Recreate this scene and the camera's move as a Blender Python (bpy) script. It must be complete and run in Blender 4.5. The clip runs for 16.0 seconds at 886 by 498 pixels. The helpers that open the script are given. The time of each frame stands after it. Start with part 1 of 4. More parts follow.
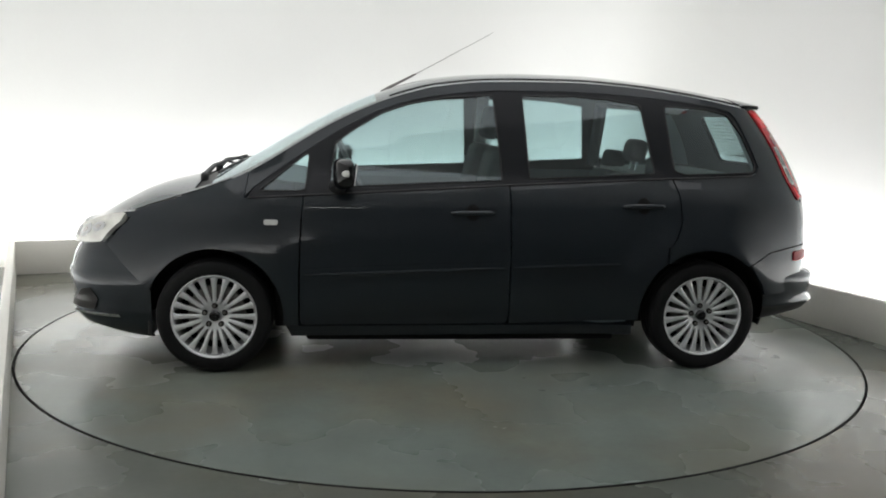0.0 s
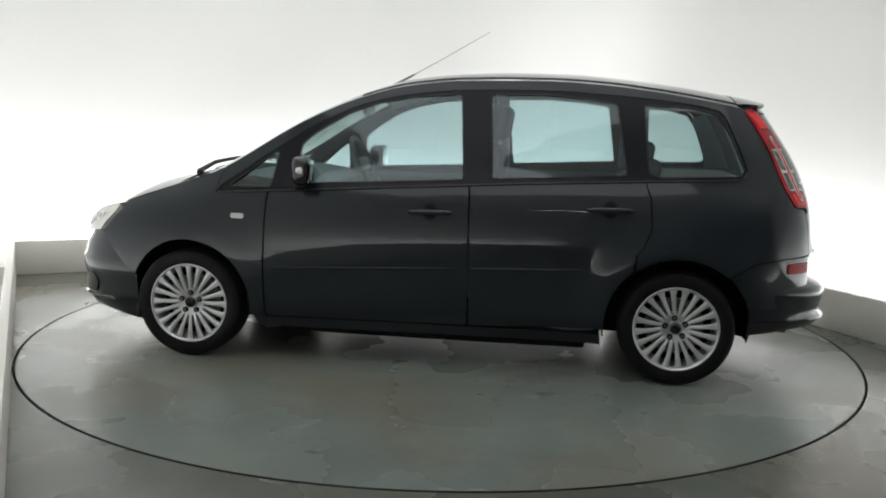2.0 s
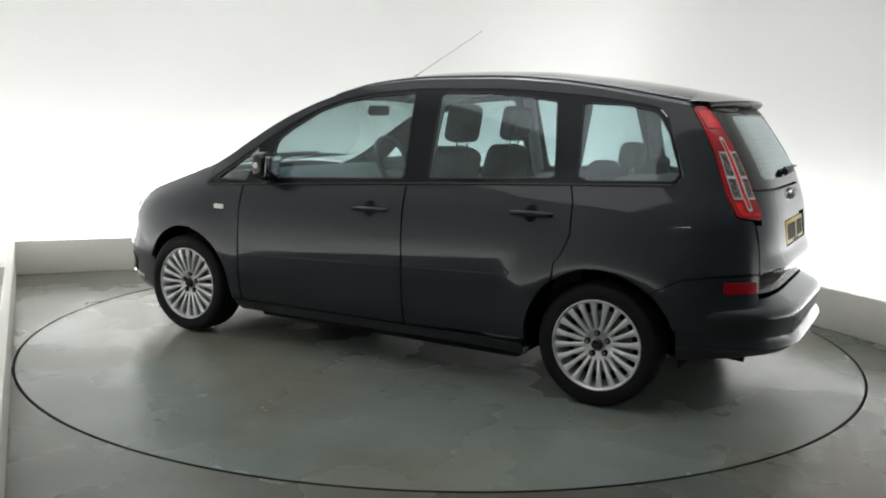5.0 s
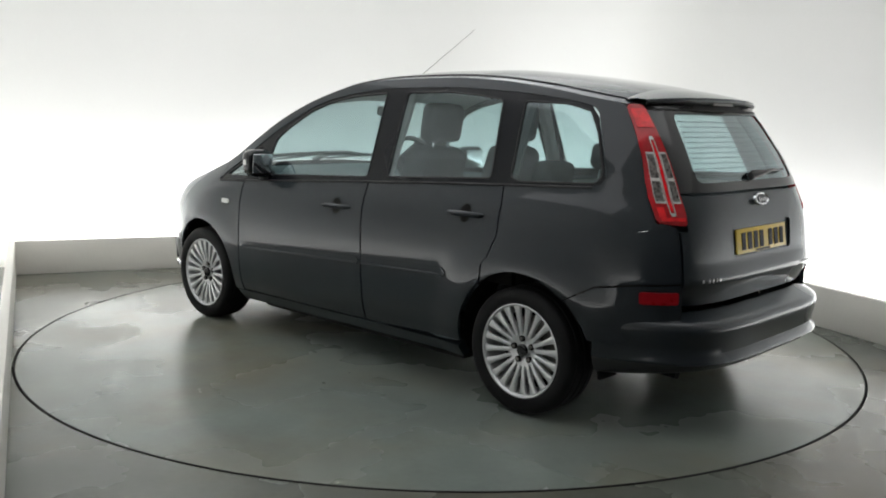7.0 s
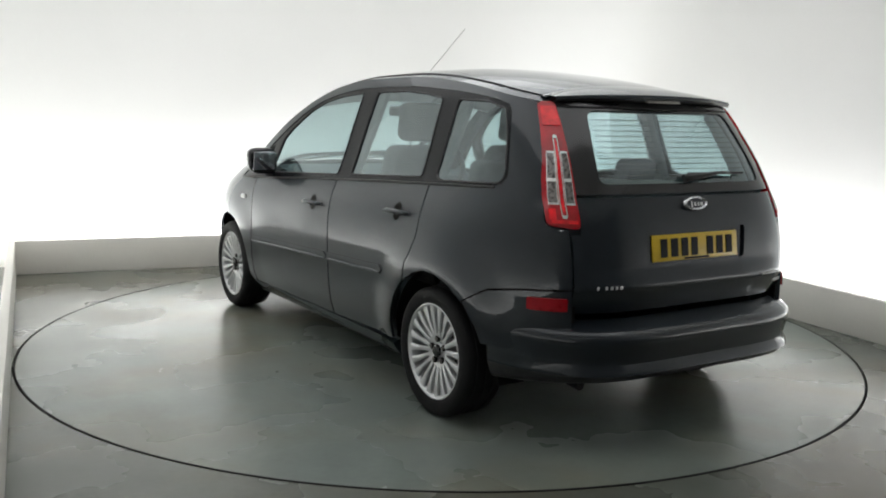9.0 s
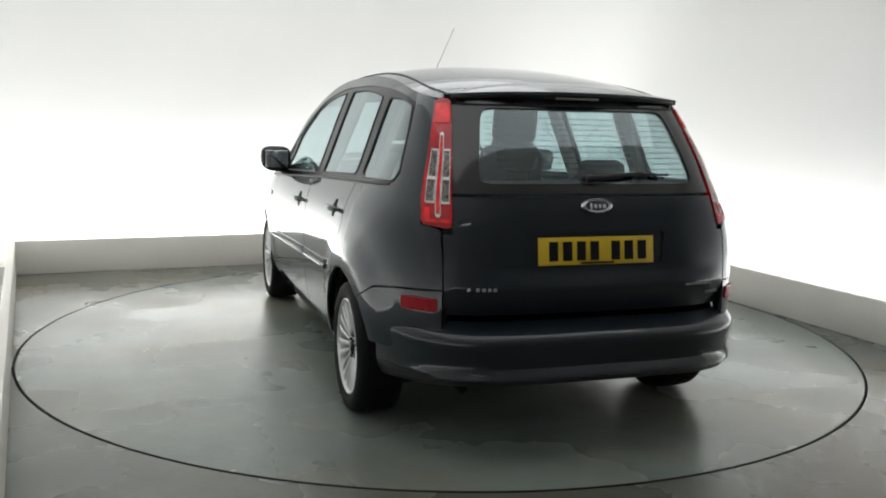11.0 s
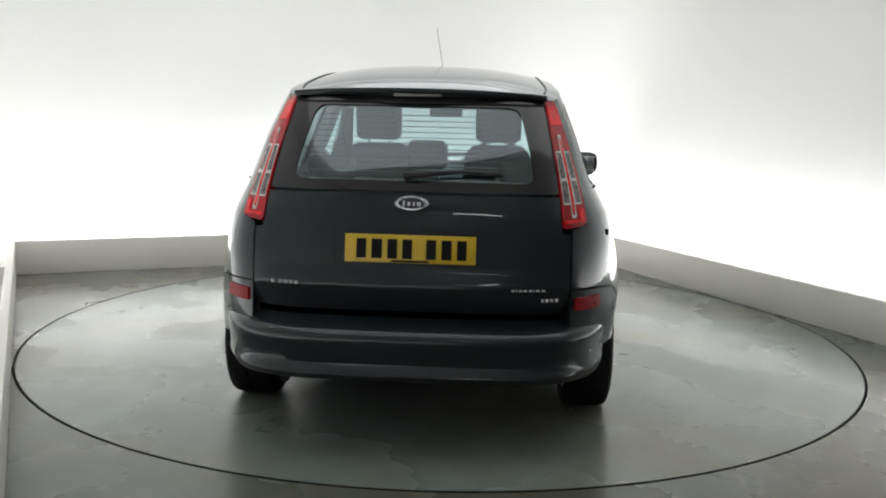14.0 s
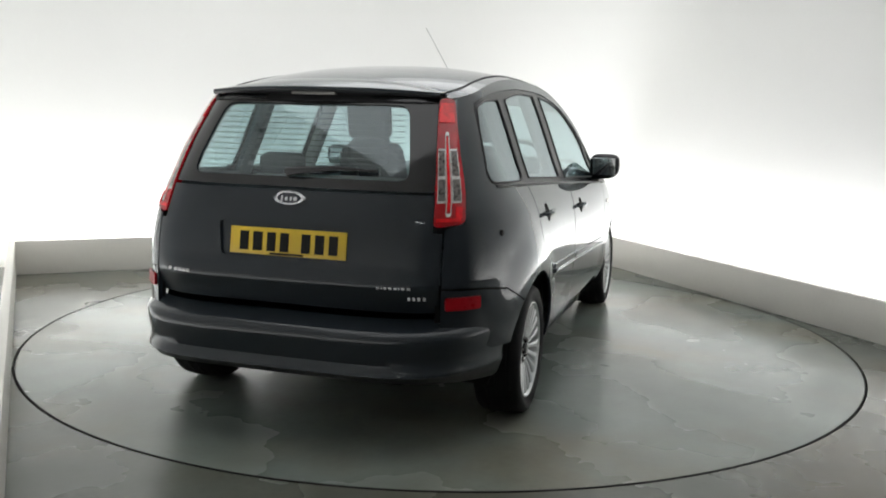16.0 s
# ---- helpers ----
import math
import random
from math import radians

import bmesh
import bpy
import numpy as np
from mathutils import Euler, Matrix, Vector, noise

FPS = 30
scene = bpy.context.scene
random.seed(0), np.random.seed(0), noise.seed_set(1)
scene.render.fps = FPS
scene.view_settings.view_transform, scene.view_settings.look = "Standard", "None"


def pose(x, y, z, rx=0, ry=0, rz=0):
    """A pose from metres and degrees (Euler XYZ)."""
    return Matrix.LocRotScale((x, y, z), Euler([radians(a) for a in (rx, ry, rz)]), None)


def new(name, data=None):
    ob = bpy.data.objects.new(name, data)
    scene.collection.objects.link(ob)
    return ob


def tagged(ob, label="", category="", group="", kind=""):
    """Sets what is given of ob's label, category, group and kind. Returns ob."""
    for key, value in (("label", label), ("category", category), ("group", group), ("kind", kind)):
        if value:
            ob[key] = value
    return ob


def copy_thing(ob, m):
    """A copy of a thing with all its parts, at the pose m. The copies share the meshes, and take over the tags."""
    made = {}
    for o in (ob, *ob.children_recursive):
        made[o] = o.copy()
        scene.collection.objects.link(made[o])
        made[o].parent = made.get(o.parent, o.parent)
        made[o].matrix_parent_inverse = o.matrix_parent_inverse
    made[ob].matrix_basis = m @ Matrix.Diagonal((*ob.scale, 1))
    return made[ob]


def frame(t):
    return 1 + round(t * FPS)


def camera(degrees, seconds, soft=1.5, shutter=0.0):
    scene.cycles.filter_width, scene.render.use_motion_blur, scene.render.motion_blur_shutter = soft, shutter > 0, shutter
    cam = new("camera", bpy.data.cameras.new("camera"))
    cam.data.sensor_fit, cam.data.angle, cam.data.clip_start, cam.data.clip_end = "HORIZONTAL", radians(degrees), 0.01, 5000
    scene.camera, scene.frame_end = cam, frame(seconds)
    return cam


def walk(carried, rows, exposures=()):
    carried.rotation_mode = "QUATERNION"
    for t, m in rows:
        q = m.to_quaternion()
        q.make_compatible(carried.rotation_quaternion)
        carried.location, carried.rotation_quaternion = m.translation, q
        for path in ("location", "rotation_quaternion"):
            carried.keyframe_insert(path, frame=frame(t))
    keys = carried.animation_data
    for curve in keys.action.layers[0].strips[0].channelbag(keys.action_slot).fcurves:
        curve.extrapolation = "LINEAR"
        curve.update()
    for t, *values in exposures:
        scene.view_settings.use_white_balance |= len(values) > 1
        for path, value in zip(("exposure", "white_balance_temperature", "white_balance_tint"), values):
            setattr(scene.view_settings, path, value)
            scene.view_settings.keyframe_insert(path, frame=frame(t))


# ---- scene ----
from mathutils.geometry import delaunay_2d_cdt

# ---------------------------------------------------------------- camera
cam = camera(52.93, 16.0, soft=1.9)
EYE = Matrix.Translation((0, -5.582, 1.375)) @ pose(0, 0, 0, 90 - 8.64, 0, 0) @ pose(0, 0, 0, 0, 0, 1.405)
walk(cam, [(0, EYE), (16, EYE)])

BAY = pose(0, 0, 0, 0, 0, 23.5)          # the photo bay stands askew to the camera
PLINTH_V, PLINTH_U, LEFT_U = 2.75, 2.505, -2.53
TROUGH = 0.42                             # light trough between the plinth and the backdrop

# ---------------------------------------------------------------- light
world = bpy.data.worlds.new("world")
scene.world = world
world.use_nodes = True
world.node_tree.nodes["Background"].inputs[0].default_value = (0.75, 0.8, 0.85, 1)
world.node_tree.nodes["Background"].inputs[1].default_value = 0.02


def area(name, m, sx, sy, watts, color=(1, 1, 1)):
    data = bpy.data.lights.new(name, "AREA")
    data.shape, data.size, data.size_y, data.energy, data.color = "RECTANGLE", sx, sy, watts, color
    ob = new(name, data)
    ob.matrix_world = m
    return ob


LAMP_WHITE = (0.99, 1.0, 1.005)
area("trough_light_back", BAY @ pose(0.0, PLINTH_V + 0.13, 0.10, 171, 0, 0), 5.2, 0.12, 86, LAMP_WHITE)
area("trough_light_side", BAY @ pose(PLINTH_U + 0.13, -1.0, 0.10, 171, 0, -90), 7.0, 0.12, 77, (0.995, 1.0, 1.015))
area("trough_light_left", BAY @ pose(LEFT_U - 0.24, -1.9, 0.10, 174, 0, 90), 8.8, 0.12, 47, LAMP_WHITE)
# broad fill lamp added below the unseen ceiling, in place of single tubes
area("ceiling_fill", BAY @ pose(-0.45, -0.3, 3.28), 4.2, 5.4, 62, (0.99, 1.0, 1.02))


# ---------------------------------------------------------------- materials
def material(name, color, rough=0.5, metal=0.0, coat=0.0, noise_scale=0.0, vary=0.0, bump=0.0, fine=0.0, spec=0.5):
    """Principled paint with a two-scale variation of tone and roughness and a fine relief."""
    mat = bpy.data.materials.new(name)
    mat.use_nodes = True
    nt = mat.node_tree
    b = nt.nodes["Principled BSDF"]
    b.inputs["Base Color"].default_value = (*color, 1)
    b.inputs["Roughness"].default_value = rough
    b.inputs["Metallic"].default_value = metal
    b.inputs["Coat Weight"].default_value = coat
    b.inputs["Coat Roughness"].default_value = 0.02
    b.inputs["Specular IOR Level"].default_value = spec
    if noise_scale:
        co = nt.nodes.new("ShaderNodeTexCoord")
        big, small = nt.nodes.new("ShaderNodeTexNoise"), nt.nodes.new("ShaderNodeTexNoise")
        big.inputs["Scale"].default_value, small.inputs["Scale"].default_value = noise_scale, fine or noise_scale * 14
        big.inputs["Detail"].default_value = small.inputs["Detail"].default_value = 5
        for n in (big, small):
            nt.links.new(co.outputs["Object"], n.inputs["Vector"])
        add = nt.nodes.new("ShaderNodeMath")
        add.operation = "MULTIPLY_ADD"
        nt.links.new(small.outputs["Fac"], add.inputs[0])
        add.inputs[1].default_value = 0.35
        nt.links.new(big.outputs["Fac"], add.inputs[2])
        ramp = nt.nodes.new("ShaderNodeMapRange")
        ramp.inputs["From Min"].default_value, ramp.inputs["From Max"].default_value = 0.4, 0.95
        ramp.inputs["To Min"].default_value, ramp.inputs["To Max"].default_value = 1 - vary, 1 + vary
        nt.links.new(add.outputs[0], ramp.inputs[0])
        mul = nt.nodes.new("ShaderNodeVectorMath")
        mul.operation = "SCALE"
        mul.inputs[0].default_value = color
        nt.links.new(ramp.outputs[0], mul.inputs["Scale"])
        nt.links.new(mul.outputs[0], b.inputs["Base Color"])
        r2 = nt.nodes.new("ShaderNodeMapRange")
        r2.inputs["From Min"].default_value, r2.inputs["From Max"].default_value = 0.4, 0.95
        r2.inputs["To Min"].default_value, r2.inputs["To Max"].default_value = rough * (1 - vary), min(1, rough * (1 + vary))
        nt.links.new(add.outputs[0], r2.inputs[0])
        nt.links.new(r2.outputs[0], b.inputs["Roughness"])
        if bump:
            bn = nt.nodes.new("ShaderNodeBump")
            bn.inputs["Strength"].default_value, bn.inputs["Distance"].default_value = bump, 0.004
            nt.links.new(small.outputs["Fac"], bn.inputs["Height"])
            nt.links.new(bn.outputs[0], b.inputs["Normal"])
    return mat


def glass(name, tint, gloss_rough=0.02, base=0.10):
    mat = bpy.data.materials.new(name)
    mat.use_nodes = True
    nt = mat.node_tree
    nt.nodes.clear()
    out, mix = nt.nodes.new("ShaderNodeOutputMaterial"), nt.nodes.new("ShaderNodeMixShader")
    tr, gl, fr = nt.nodes.new("ShaderNodeBsdfTransparent"), nt.nodes.new("ShaderNodeBsdfGlossy"), nt.nodes.new("ShaderNodeLayerWeight")
    tr.inputs[0].default_value = (*tint, 1)
    gl.inputs[0].default_value = (0.86, 0.97, 1.0, 1)
    gl.inputs["Roughness"].default_value = gloss_rough
    fr.inputs[0].default_value = 0.5
    power, amount = nt.nodes.new("ShaderNodeMath"), nt.nodes.new("ShaderNodeMath")
    power.operation, amount.operation = "POWER", "MULTIPLY_ADD"
    power.inputs[1].default_value = 2.8
    amount.inputs[1].default_value, amount.inputs[2].default_value = 0.90, base
    nt.links.new(fr.outputs["Facing"], power.inputs[0])
    nt.links.new(power.outputs[0], amount.inputs[0])
    nt.links.new(amount.outputs[0], mix.inputs[0])
    nt.links.new(tr.outputs[0], mix.inputs[1])
    nt.links.new(gl.outputs[0], mix.inputs[2])
    nt.links.new(mix.outputs[0], out.inputs[0])
    return mat


PAINT = material("dark_grey_metallic_paint", (0.0100, 0.0131, 0.0162), 0.40, 0.0, 1.0, 0.9, 0.06, 0.0, 900, 0.14)
for k, v in (("Coat IOR", 1.43), ("Coat Tint", (0.885, 0.955, 1.0, 1))):
    PAINT.node_tree.nodes["Principled BSDF"].inputs[k].default_value = v
TRIM = material("black_plastic", (0.010, 0.010, 0.011), 0.42, 0, 0, 3, 0.12, 0.05, 300)
PILLAR = material("satin_black_pillar", (0.008, 0.009, 0.011), 0.22, 0, 0, 4, 0.1, 0, 200, 0.2)
GLOSS_BLACK = material("gloss_black_trim", (0.006, 0.006, 0.007), 0.14, 0, 0.3)
RUBBER = material("tyre_rubber", (0.0055, 0.0055, 0.006), 0.7, 0, 0, 6, 0.25, 0.3, 120, 0.22)
ALLOY = material("silver_alloy", (0.58, 0.59, 0.60), 0.30, 0.5, 0.3, 5, 0.05, 0, 160)
STEEL = material("brake_steel", (0.20, 0.19, 0.18), 0.45, 0.9, 0, 12, 0.2, 0.1)
CHROME = material("chrome", (0.75, 0.76, 0.78), 0.10, 1.0)
DARK = material("underbody_black", (0.005, 0.005, 0.005), 0.8, 0, 0, 4, 0.3, 0.2, 60, 0.15)
CLOTH = material("charcoal_seat_cloth", (0.036, 0.042, 0.046), 0.9, 0, 0, 8, 0.2, 0.1, 150)
INNER = material("cabin_plastic", (0.062, 0.086, 0.094), 0.6, 0, 0, 5, 0.15, 0.0, 250)
SIDE_LINING = material("grey_pillar_lining", (0.24, 0.29, 0.30), 0.8, 0, 0, 6, 0.08, 0.05, 200)
LINING = material("pale_headlining", (0.42, 0.42, 0.40), 0.9, 0, 0, 6, 0.05, 0.1, 300)
RED = material("red_lamp_lens", (0.36, 0.003, 0.008), 0.08, 0, 0.15, 11, 0.40, 0.0, 90)
DEEP_RED = material("dark_red_reflector", (0.26, 0.004, 0.009), 0.3, 0, 0.0, 30, 0.2, 0.0, 200, 0.12)
CLEAR = material("clear_lamp_lens", (0.66, 0.62, 0.60), 0.15, 0.3, 1.0, 30, 0.3, 0.2, 120)
CHAMBER = material("lamp_chamber_silver", (0.11, 0.095, 0.09), 0.30, 0.6, 0.5, 60, 0.5, 0.2, 260)
BRIGHT_RED = material("bright_red_lamp_reflector", (0.74, 0.004, 0.010), 0.10, 0, 0.2, 25, 0.35, 0.1, 140)
HEADLAMP = material("headlamp_reflector", (0.80, 0.79, 0.74), 0.14, 0.45, 1.0, 14, 0.2, 0.1, 80)
YELLOW = material("yellow_plate", (0.62, 0.42, 0.02), 0.35, 0, 0.2, 9, 0.06, 0.0, 300)
WIRE = material("brown_heater_wire", (0.10, 0.095, 0.085), 0.5)
INK = material("black_plate_bars", (0.008, 0.008, 0.008), 0.5, spec=0.15)
MARK = material("satin_chrome_marks", (0.46, 0.46, 0.47), 0.3, 0.7)
WHITE_LENS = material("white_indicator_lens", (0.62, 0.62, 0.60), 0.2, 0, 0.8)
BLUE = material("dark_blue_enamel", (0.016, 0.018, 0.028), 0.3, 0, 0.2)
GLASS = glass("green_tinted_glass", (0.56, 0.68, 0.685), 0.02, 0.085)
REAR_GLASS = glass("rear_green_glass", (0.60, 0.74, 0.75), 0.03, 0.11)
SCREEN = glass("windscreen_glass", (0.72, 0.84, 0.83))


def floor_paint(name, color, seed):
    """Worn satin floor paint: cloudy tone, scuffs and stains, uneven gloss."""
    mat = bpy.data.materials.new(name)
    mat.use_nodes = True
    nt = mat.node_tree
    b = nt.nodes["Principled BSDF"]
    co = nt.nodes.new("ShaderNodeTexCoord")

    def cloud(scale, lo, hi, a, z, rough=0.6):
        n, r = nt.nodes.new("ShaderNodeTexNoise"), nt.nodes.new("ShaderNodeMapRange")
        n.noise_dimensions = "4D"
        r.interpolation_type = "SMOOTHSTEP"
        n.inputs["W"].default_value = seed + scale
        n.inputs["Scale"].default_value, n.inputs["Detail"].default_value, n.inputs["Roughness"].default_value = scale, 4, rough
        nt.links.new(co.outputs["Object"], n.inputs["Vector"])
        for k, v in (("From Min", lo), ("From Max", hi), ("To Min", a), ("To Max", z)):
            r.inputs[k].default_value = v
        nt.links.new(n.outputs["Fac"], r.inputs[0])
        return r.outputs[0]

    def times(p, q):
        m = nt.nodes.new("ShaderNodeMath")
        m.operation = "MULTIPLY"
        nt.links.new(p, m.inputs[0])
        nt.links.new(q, m.inputs[1])
        return m.outputs[0]
    tone = times(times(cloud(0.7, 0.2, 0.8, 0.86, 1.14, 0.5), cloud(5.0, 0.1, 0.9, 0.94, 1.06)), times(cloud(2.2, 0.0, 1.0, 1.12, 0.88, 0.5), cloud(30, 0.1, 0.9, 0.95, 1.05)))
    tone = times(tone, times(cloud(3.4, 0.50, 0.82, 1.0, 1.16, 0.6), cloud(9.0, 0.54, 0.90, 1.0, 0.88, 0.5)))
    tone = times(tone, times(cloud(1.7, 0.44, 0.66, 1.0, 0.94, 0.5), cloud(2.6, 0.46, 0.72, 1.0, 1.06, 0.5)))   # dried puddles with a clear rim
    tone = times(tone, cloud(16.0, 0.62, 0.74, 1.0, 0.92, 0.5))
    dirt = nt.nodes.new("ShaderNodeMix")
    dirt.data_type = "RGBA"
    dirt.inputs[6].default_value = (*color, 1)
    dirt.inputs[7].default_value = (color[0] * 1.02, color[1] * 0.82, color[2] * 0.66, 1)
    nt.links.new(cloud(1.1, 0.40, 0.72, 0.0, 0.9, 0.5), dirt.inputs[0])
    sc = nt.nodes.new("ShaderNodeVectorMath")
    sc.operation = "SCALE"
    nt.links.new(dirt.outputs[2], sc.inputs[0])
    nt.links.new(tone, sc.inputs["Scale"])
    nt.links.new(sc.outputs[0], b.inputs["Base Color"])
    nt.links.new(cloud(1.7, 0.30, 0.72, 0.22, 0.34, 0.45), b.inputs["Roughness"])
    return mat


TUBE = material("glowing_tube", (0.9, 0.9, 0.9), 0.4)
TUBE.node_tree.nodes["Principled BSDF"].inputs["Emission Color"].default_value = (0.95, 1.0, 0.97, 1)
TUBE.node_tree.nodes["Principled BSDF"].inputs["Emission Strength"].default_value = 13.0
FLOOR = floor_paint("grey_painted_floor", (0.120, 0.131, 0.113), 3.0)
FLOOR.node_tree.nodes["Principled BSDF"].inputs["Specular IOR Level"].default_value = 0.44
DISC = floor_paint("grey_turntable_floor", (0.176, 0.205, 0.186), 11.0)
DISC.node_tree.nodes["Principled BSDF"].inputs["Specular IOR Level"].default_value = 0.46
GROOVE = material("dark_groove", (0.012, 0.012, 0.012), 0.8)
WALL = material("white_backdrop_paint", (0.82, 0.82, 0.80), 0.75, 0, 0, 0.8, 0.02, 0.04, 60)
PLINTH = material("pale_grey_plinth_paint", (0.72, 0.70, 0.65), 0.55, 0, 0, 1.6, 0.05, 0.05, 40)
# grey of the unseen walls, set to lighten what the tailgate reflects
ROOM = material("unseen_wall_grey", (0.32, 0.328, 0.34), 0.8, 0, 0, 0.9, 0.1, 0.1, 30)
CEIL = material("white_studio_ceiling", (0.80, 0.80, 0.79), 0.85, 0, 0, 0.9, 0.05, 0.1, 30)


# ---------------------------------------------------------------- mesh helpers
def part(name, bm, mat, parent=None, label="", smooth=True, sharp=35):
    """Links a bmesh as one mesh object under a thing or a part."""
    me = bpy.data.meshes.new(name)
    bm.normal_update()
    bm.to_mesh(me)
    bm.free()
    me.materials.append(mat)
    if smooth:
        me.polygons.foreach_set("use_smooth", [True] * len(me.polygons))
        me.set_sharp_from_angle(angle=radians(sharp))
    ob = new(name, me)
    ob.parent = parent
    return tagged(ob, label)


def raw(name, verts, faces, mat, parent=None, normals=None, label=""):
    me = bpy.data.meshes.new(name)
    me.from_pydata([tuple(v) for v in verts], [], faces)
    me.polygons.foreach_set("use_smooth", [True] * len(me.polygons))
    me.materials.append(mat)
    me.update()
    if normals is not None:
        me.normals_split_custom_set_from_vertices([tuple(n) for n in normals])
    ob = new(name, me)
    ob.parent = parent
    return tagged(ob, label)


def box(bm, m, sx, sy, sz, bevel=0.0, seg=2):
    g = bmesh.ops.create_cube(bm, size=1, matrix=m @ Matrix.Diagonal((sx, sy, sz, 1)))
    if bevel:
        edges = list({e for v in g["verts"] for e in v.link_edges})
        bmesh.ops.bevel(bm, geom=edges, offset=bevel, segments=seg, affect="EDGES", profile=0.5)
    return bm


def boxed(name, x, y, z, sx, sy, sz, mat, parent=None, bevel=0.01, rx=0, ry=0, rz=0, label="", seg=2):
    return part(name, box(bmesh.new(), pose(x, y, z, rx, ry, rz), sx, sy, sz, bevel, seg), mat, parent, label)


def lathe(profile, seg=48, axis="y"):
    """Turns (radius, along) round the y axis."""
    bm = bmesh.new()
    rings = []
    for r, a in profile:
        rings.append([bm.verts.new((r * math.cos(k * math.tau / seg), a, r * math.sin(k * math.tau / seg))) for k in range(seg)])
    for r0, r1 in zip(rings, rings[1:]):
        for k in range(seg):
            bm.faces.new((r0[k], r0[(k + 1) % seg], r1[(k + 1) % seg], r1[k]))
    bmesh.ops.recalc_face_normals(bm, faces=bm.faces)
    return bm


def tube(points, radius, seg=8):
    """A round bar along points; radius is a number or one for each point."""
    bm = bmesh.new()
    rs = radius if isinstance(radius, (list, tuple)) else [radius] * len(points)
    pts = [Vector(p) for p in points]
    rings = []
    for i, p in enumerate(pts):
        d = (pts[min(i + 1, len(pts) - 1)] - pts[max(i - 1, 0)]).normalized()
        a = d.cross(Vector((0, 0, 1)) if abs(d.z) < 0.9 else Vector((1, 0, 0))).normalized()
        b = d.cross(a)
        rings.append([bm.verts.new(p + rs[i] * (math.cos(k * math.tau / seg) * a + math.sin(k * math.tau / seg) * b)) for k in range(seg)])
    for r0, r1 in zip(rings, rings[1:]):
        for k in range(seg):
            bm.faces.new((r0[k], r0[(k + 1) % seg], r1[(k + 1) % seg], r1[k]))
    bm.faces.new(rings[0])
    bm.faces.new(rings[-1])
    bmesh.ops.recalc_face_normals(bm, faces=bm.faces)
    return bm


def curve(*pts):
    """A smooth curve through (a, b) points, b as a function of a."""
    xs, ys = [p[0] for p in pts], [p[1] for p in pts]
    h = [b - a for a, b in zip(xs, xs[1:])]
    d = [(b - a) / k for a, b, k in zip(ys, ys[1:], h)]
    m = [d[0]] + [0 if p * q <= 0 else 2 * p * q / (p + q) for p, q in zip(d, d[1:])] + [d[-1]]

    def f(x):
        if x <= xs[0]:
            return ys[0] + m[0] * (x - xs[0])
        if x >= xs[-1]:
            return ys[-1] + m[-1] * (x - xs[-1])
        i = max(k for k in range(len(h)) if xs[k] <= x)
        t = (x - xs[i]) / h[i]
        return ((1 + 2 * t) * (1 - t) ** 2 * ys[i] + t * (1 - t) ** 2 * h[i] * m[i]
                + t * t * (3 - 2 * t) * ys[i + 1] + t * t * (t - 1) * h[i] * m[i + 1])
    return f


def inside(p, loop):
    hit = False
    for (x0, y0), (x1, y1) in zip(loop, loop[1:] + loop[:1]):
        if (y0 > p[1]) != (y1 > p[1]) and p[0] < (x1 - x0) * (p[1] - y0) / (y1 - y0) + x0:
            hit = not hit
    return hit


def rounded(loop, r, n=4):
    """Rounds a polygon's corners."""
    out = []
    pts = [Vector(p) for p in loop]
    for i, p in enumerate(pts):
        a, b = pts[i - 1] - p, pts[(i + 1) % len(pts)] - p
        k = min(r, a.length * 0.45, b.length * 0.45)
        s, e = p + a.normalized() * k, p + b.normalized() * k
        for j in range(n + 1):
            t = j / n
            out.append(tuple((1 - t) ** 2 * s + 2 * t * (1 - t) * p + t * t * e))
    return out


def dense(loop, step):
    out = []
    for p, q in zip(loop, loop[1:] + loop[:1]):
        n = max(1, math.ceil(math.dist(p, q) / step))
        out += [(p[0] + (q[0] - p[0]) * k / n, p[1] + (q[1] - p[1]) * k / n) for k in range(n)]
    return out


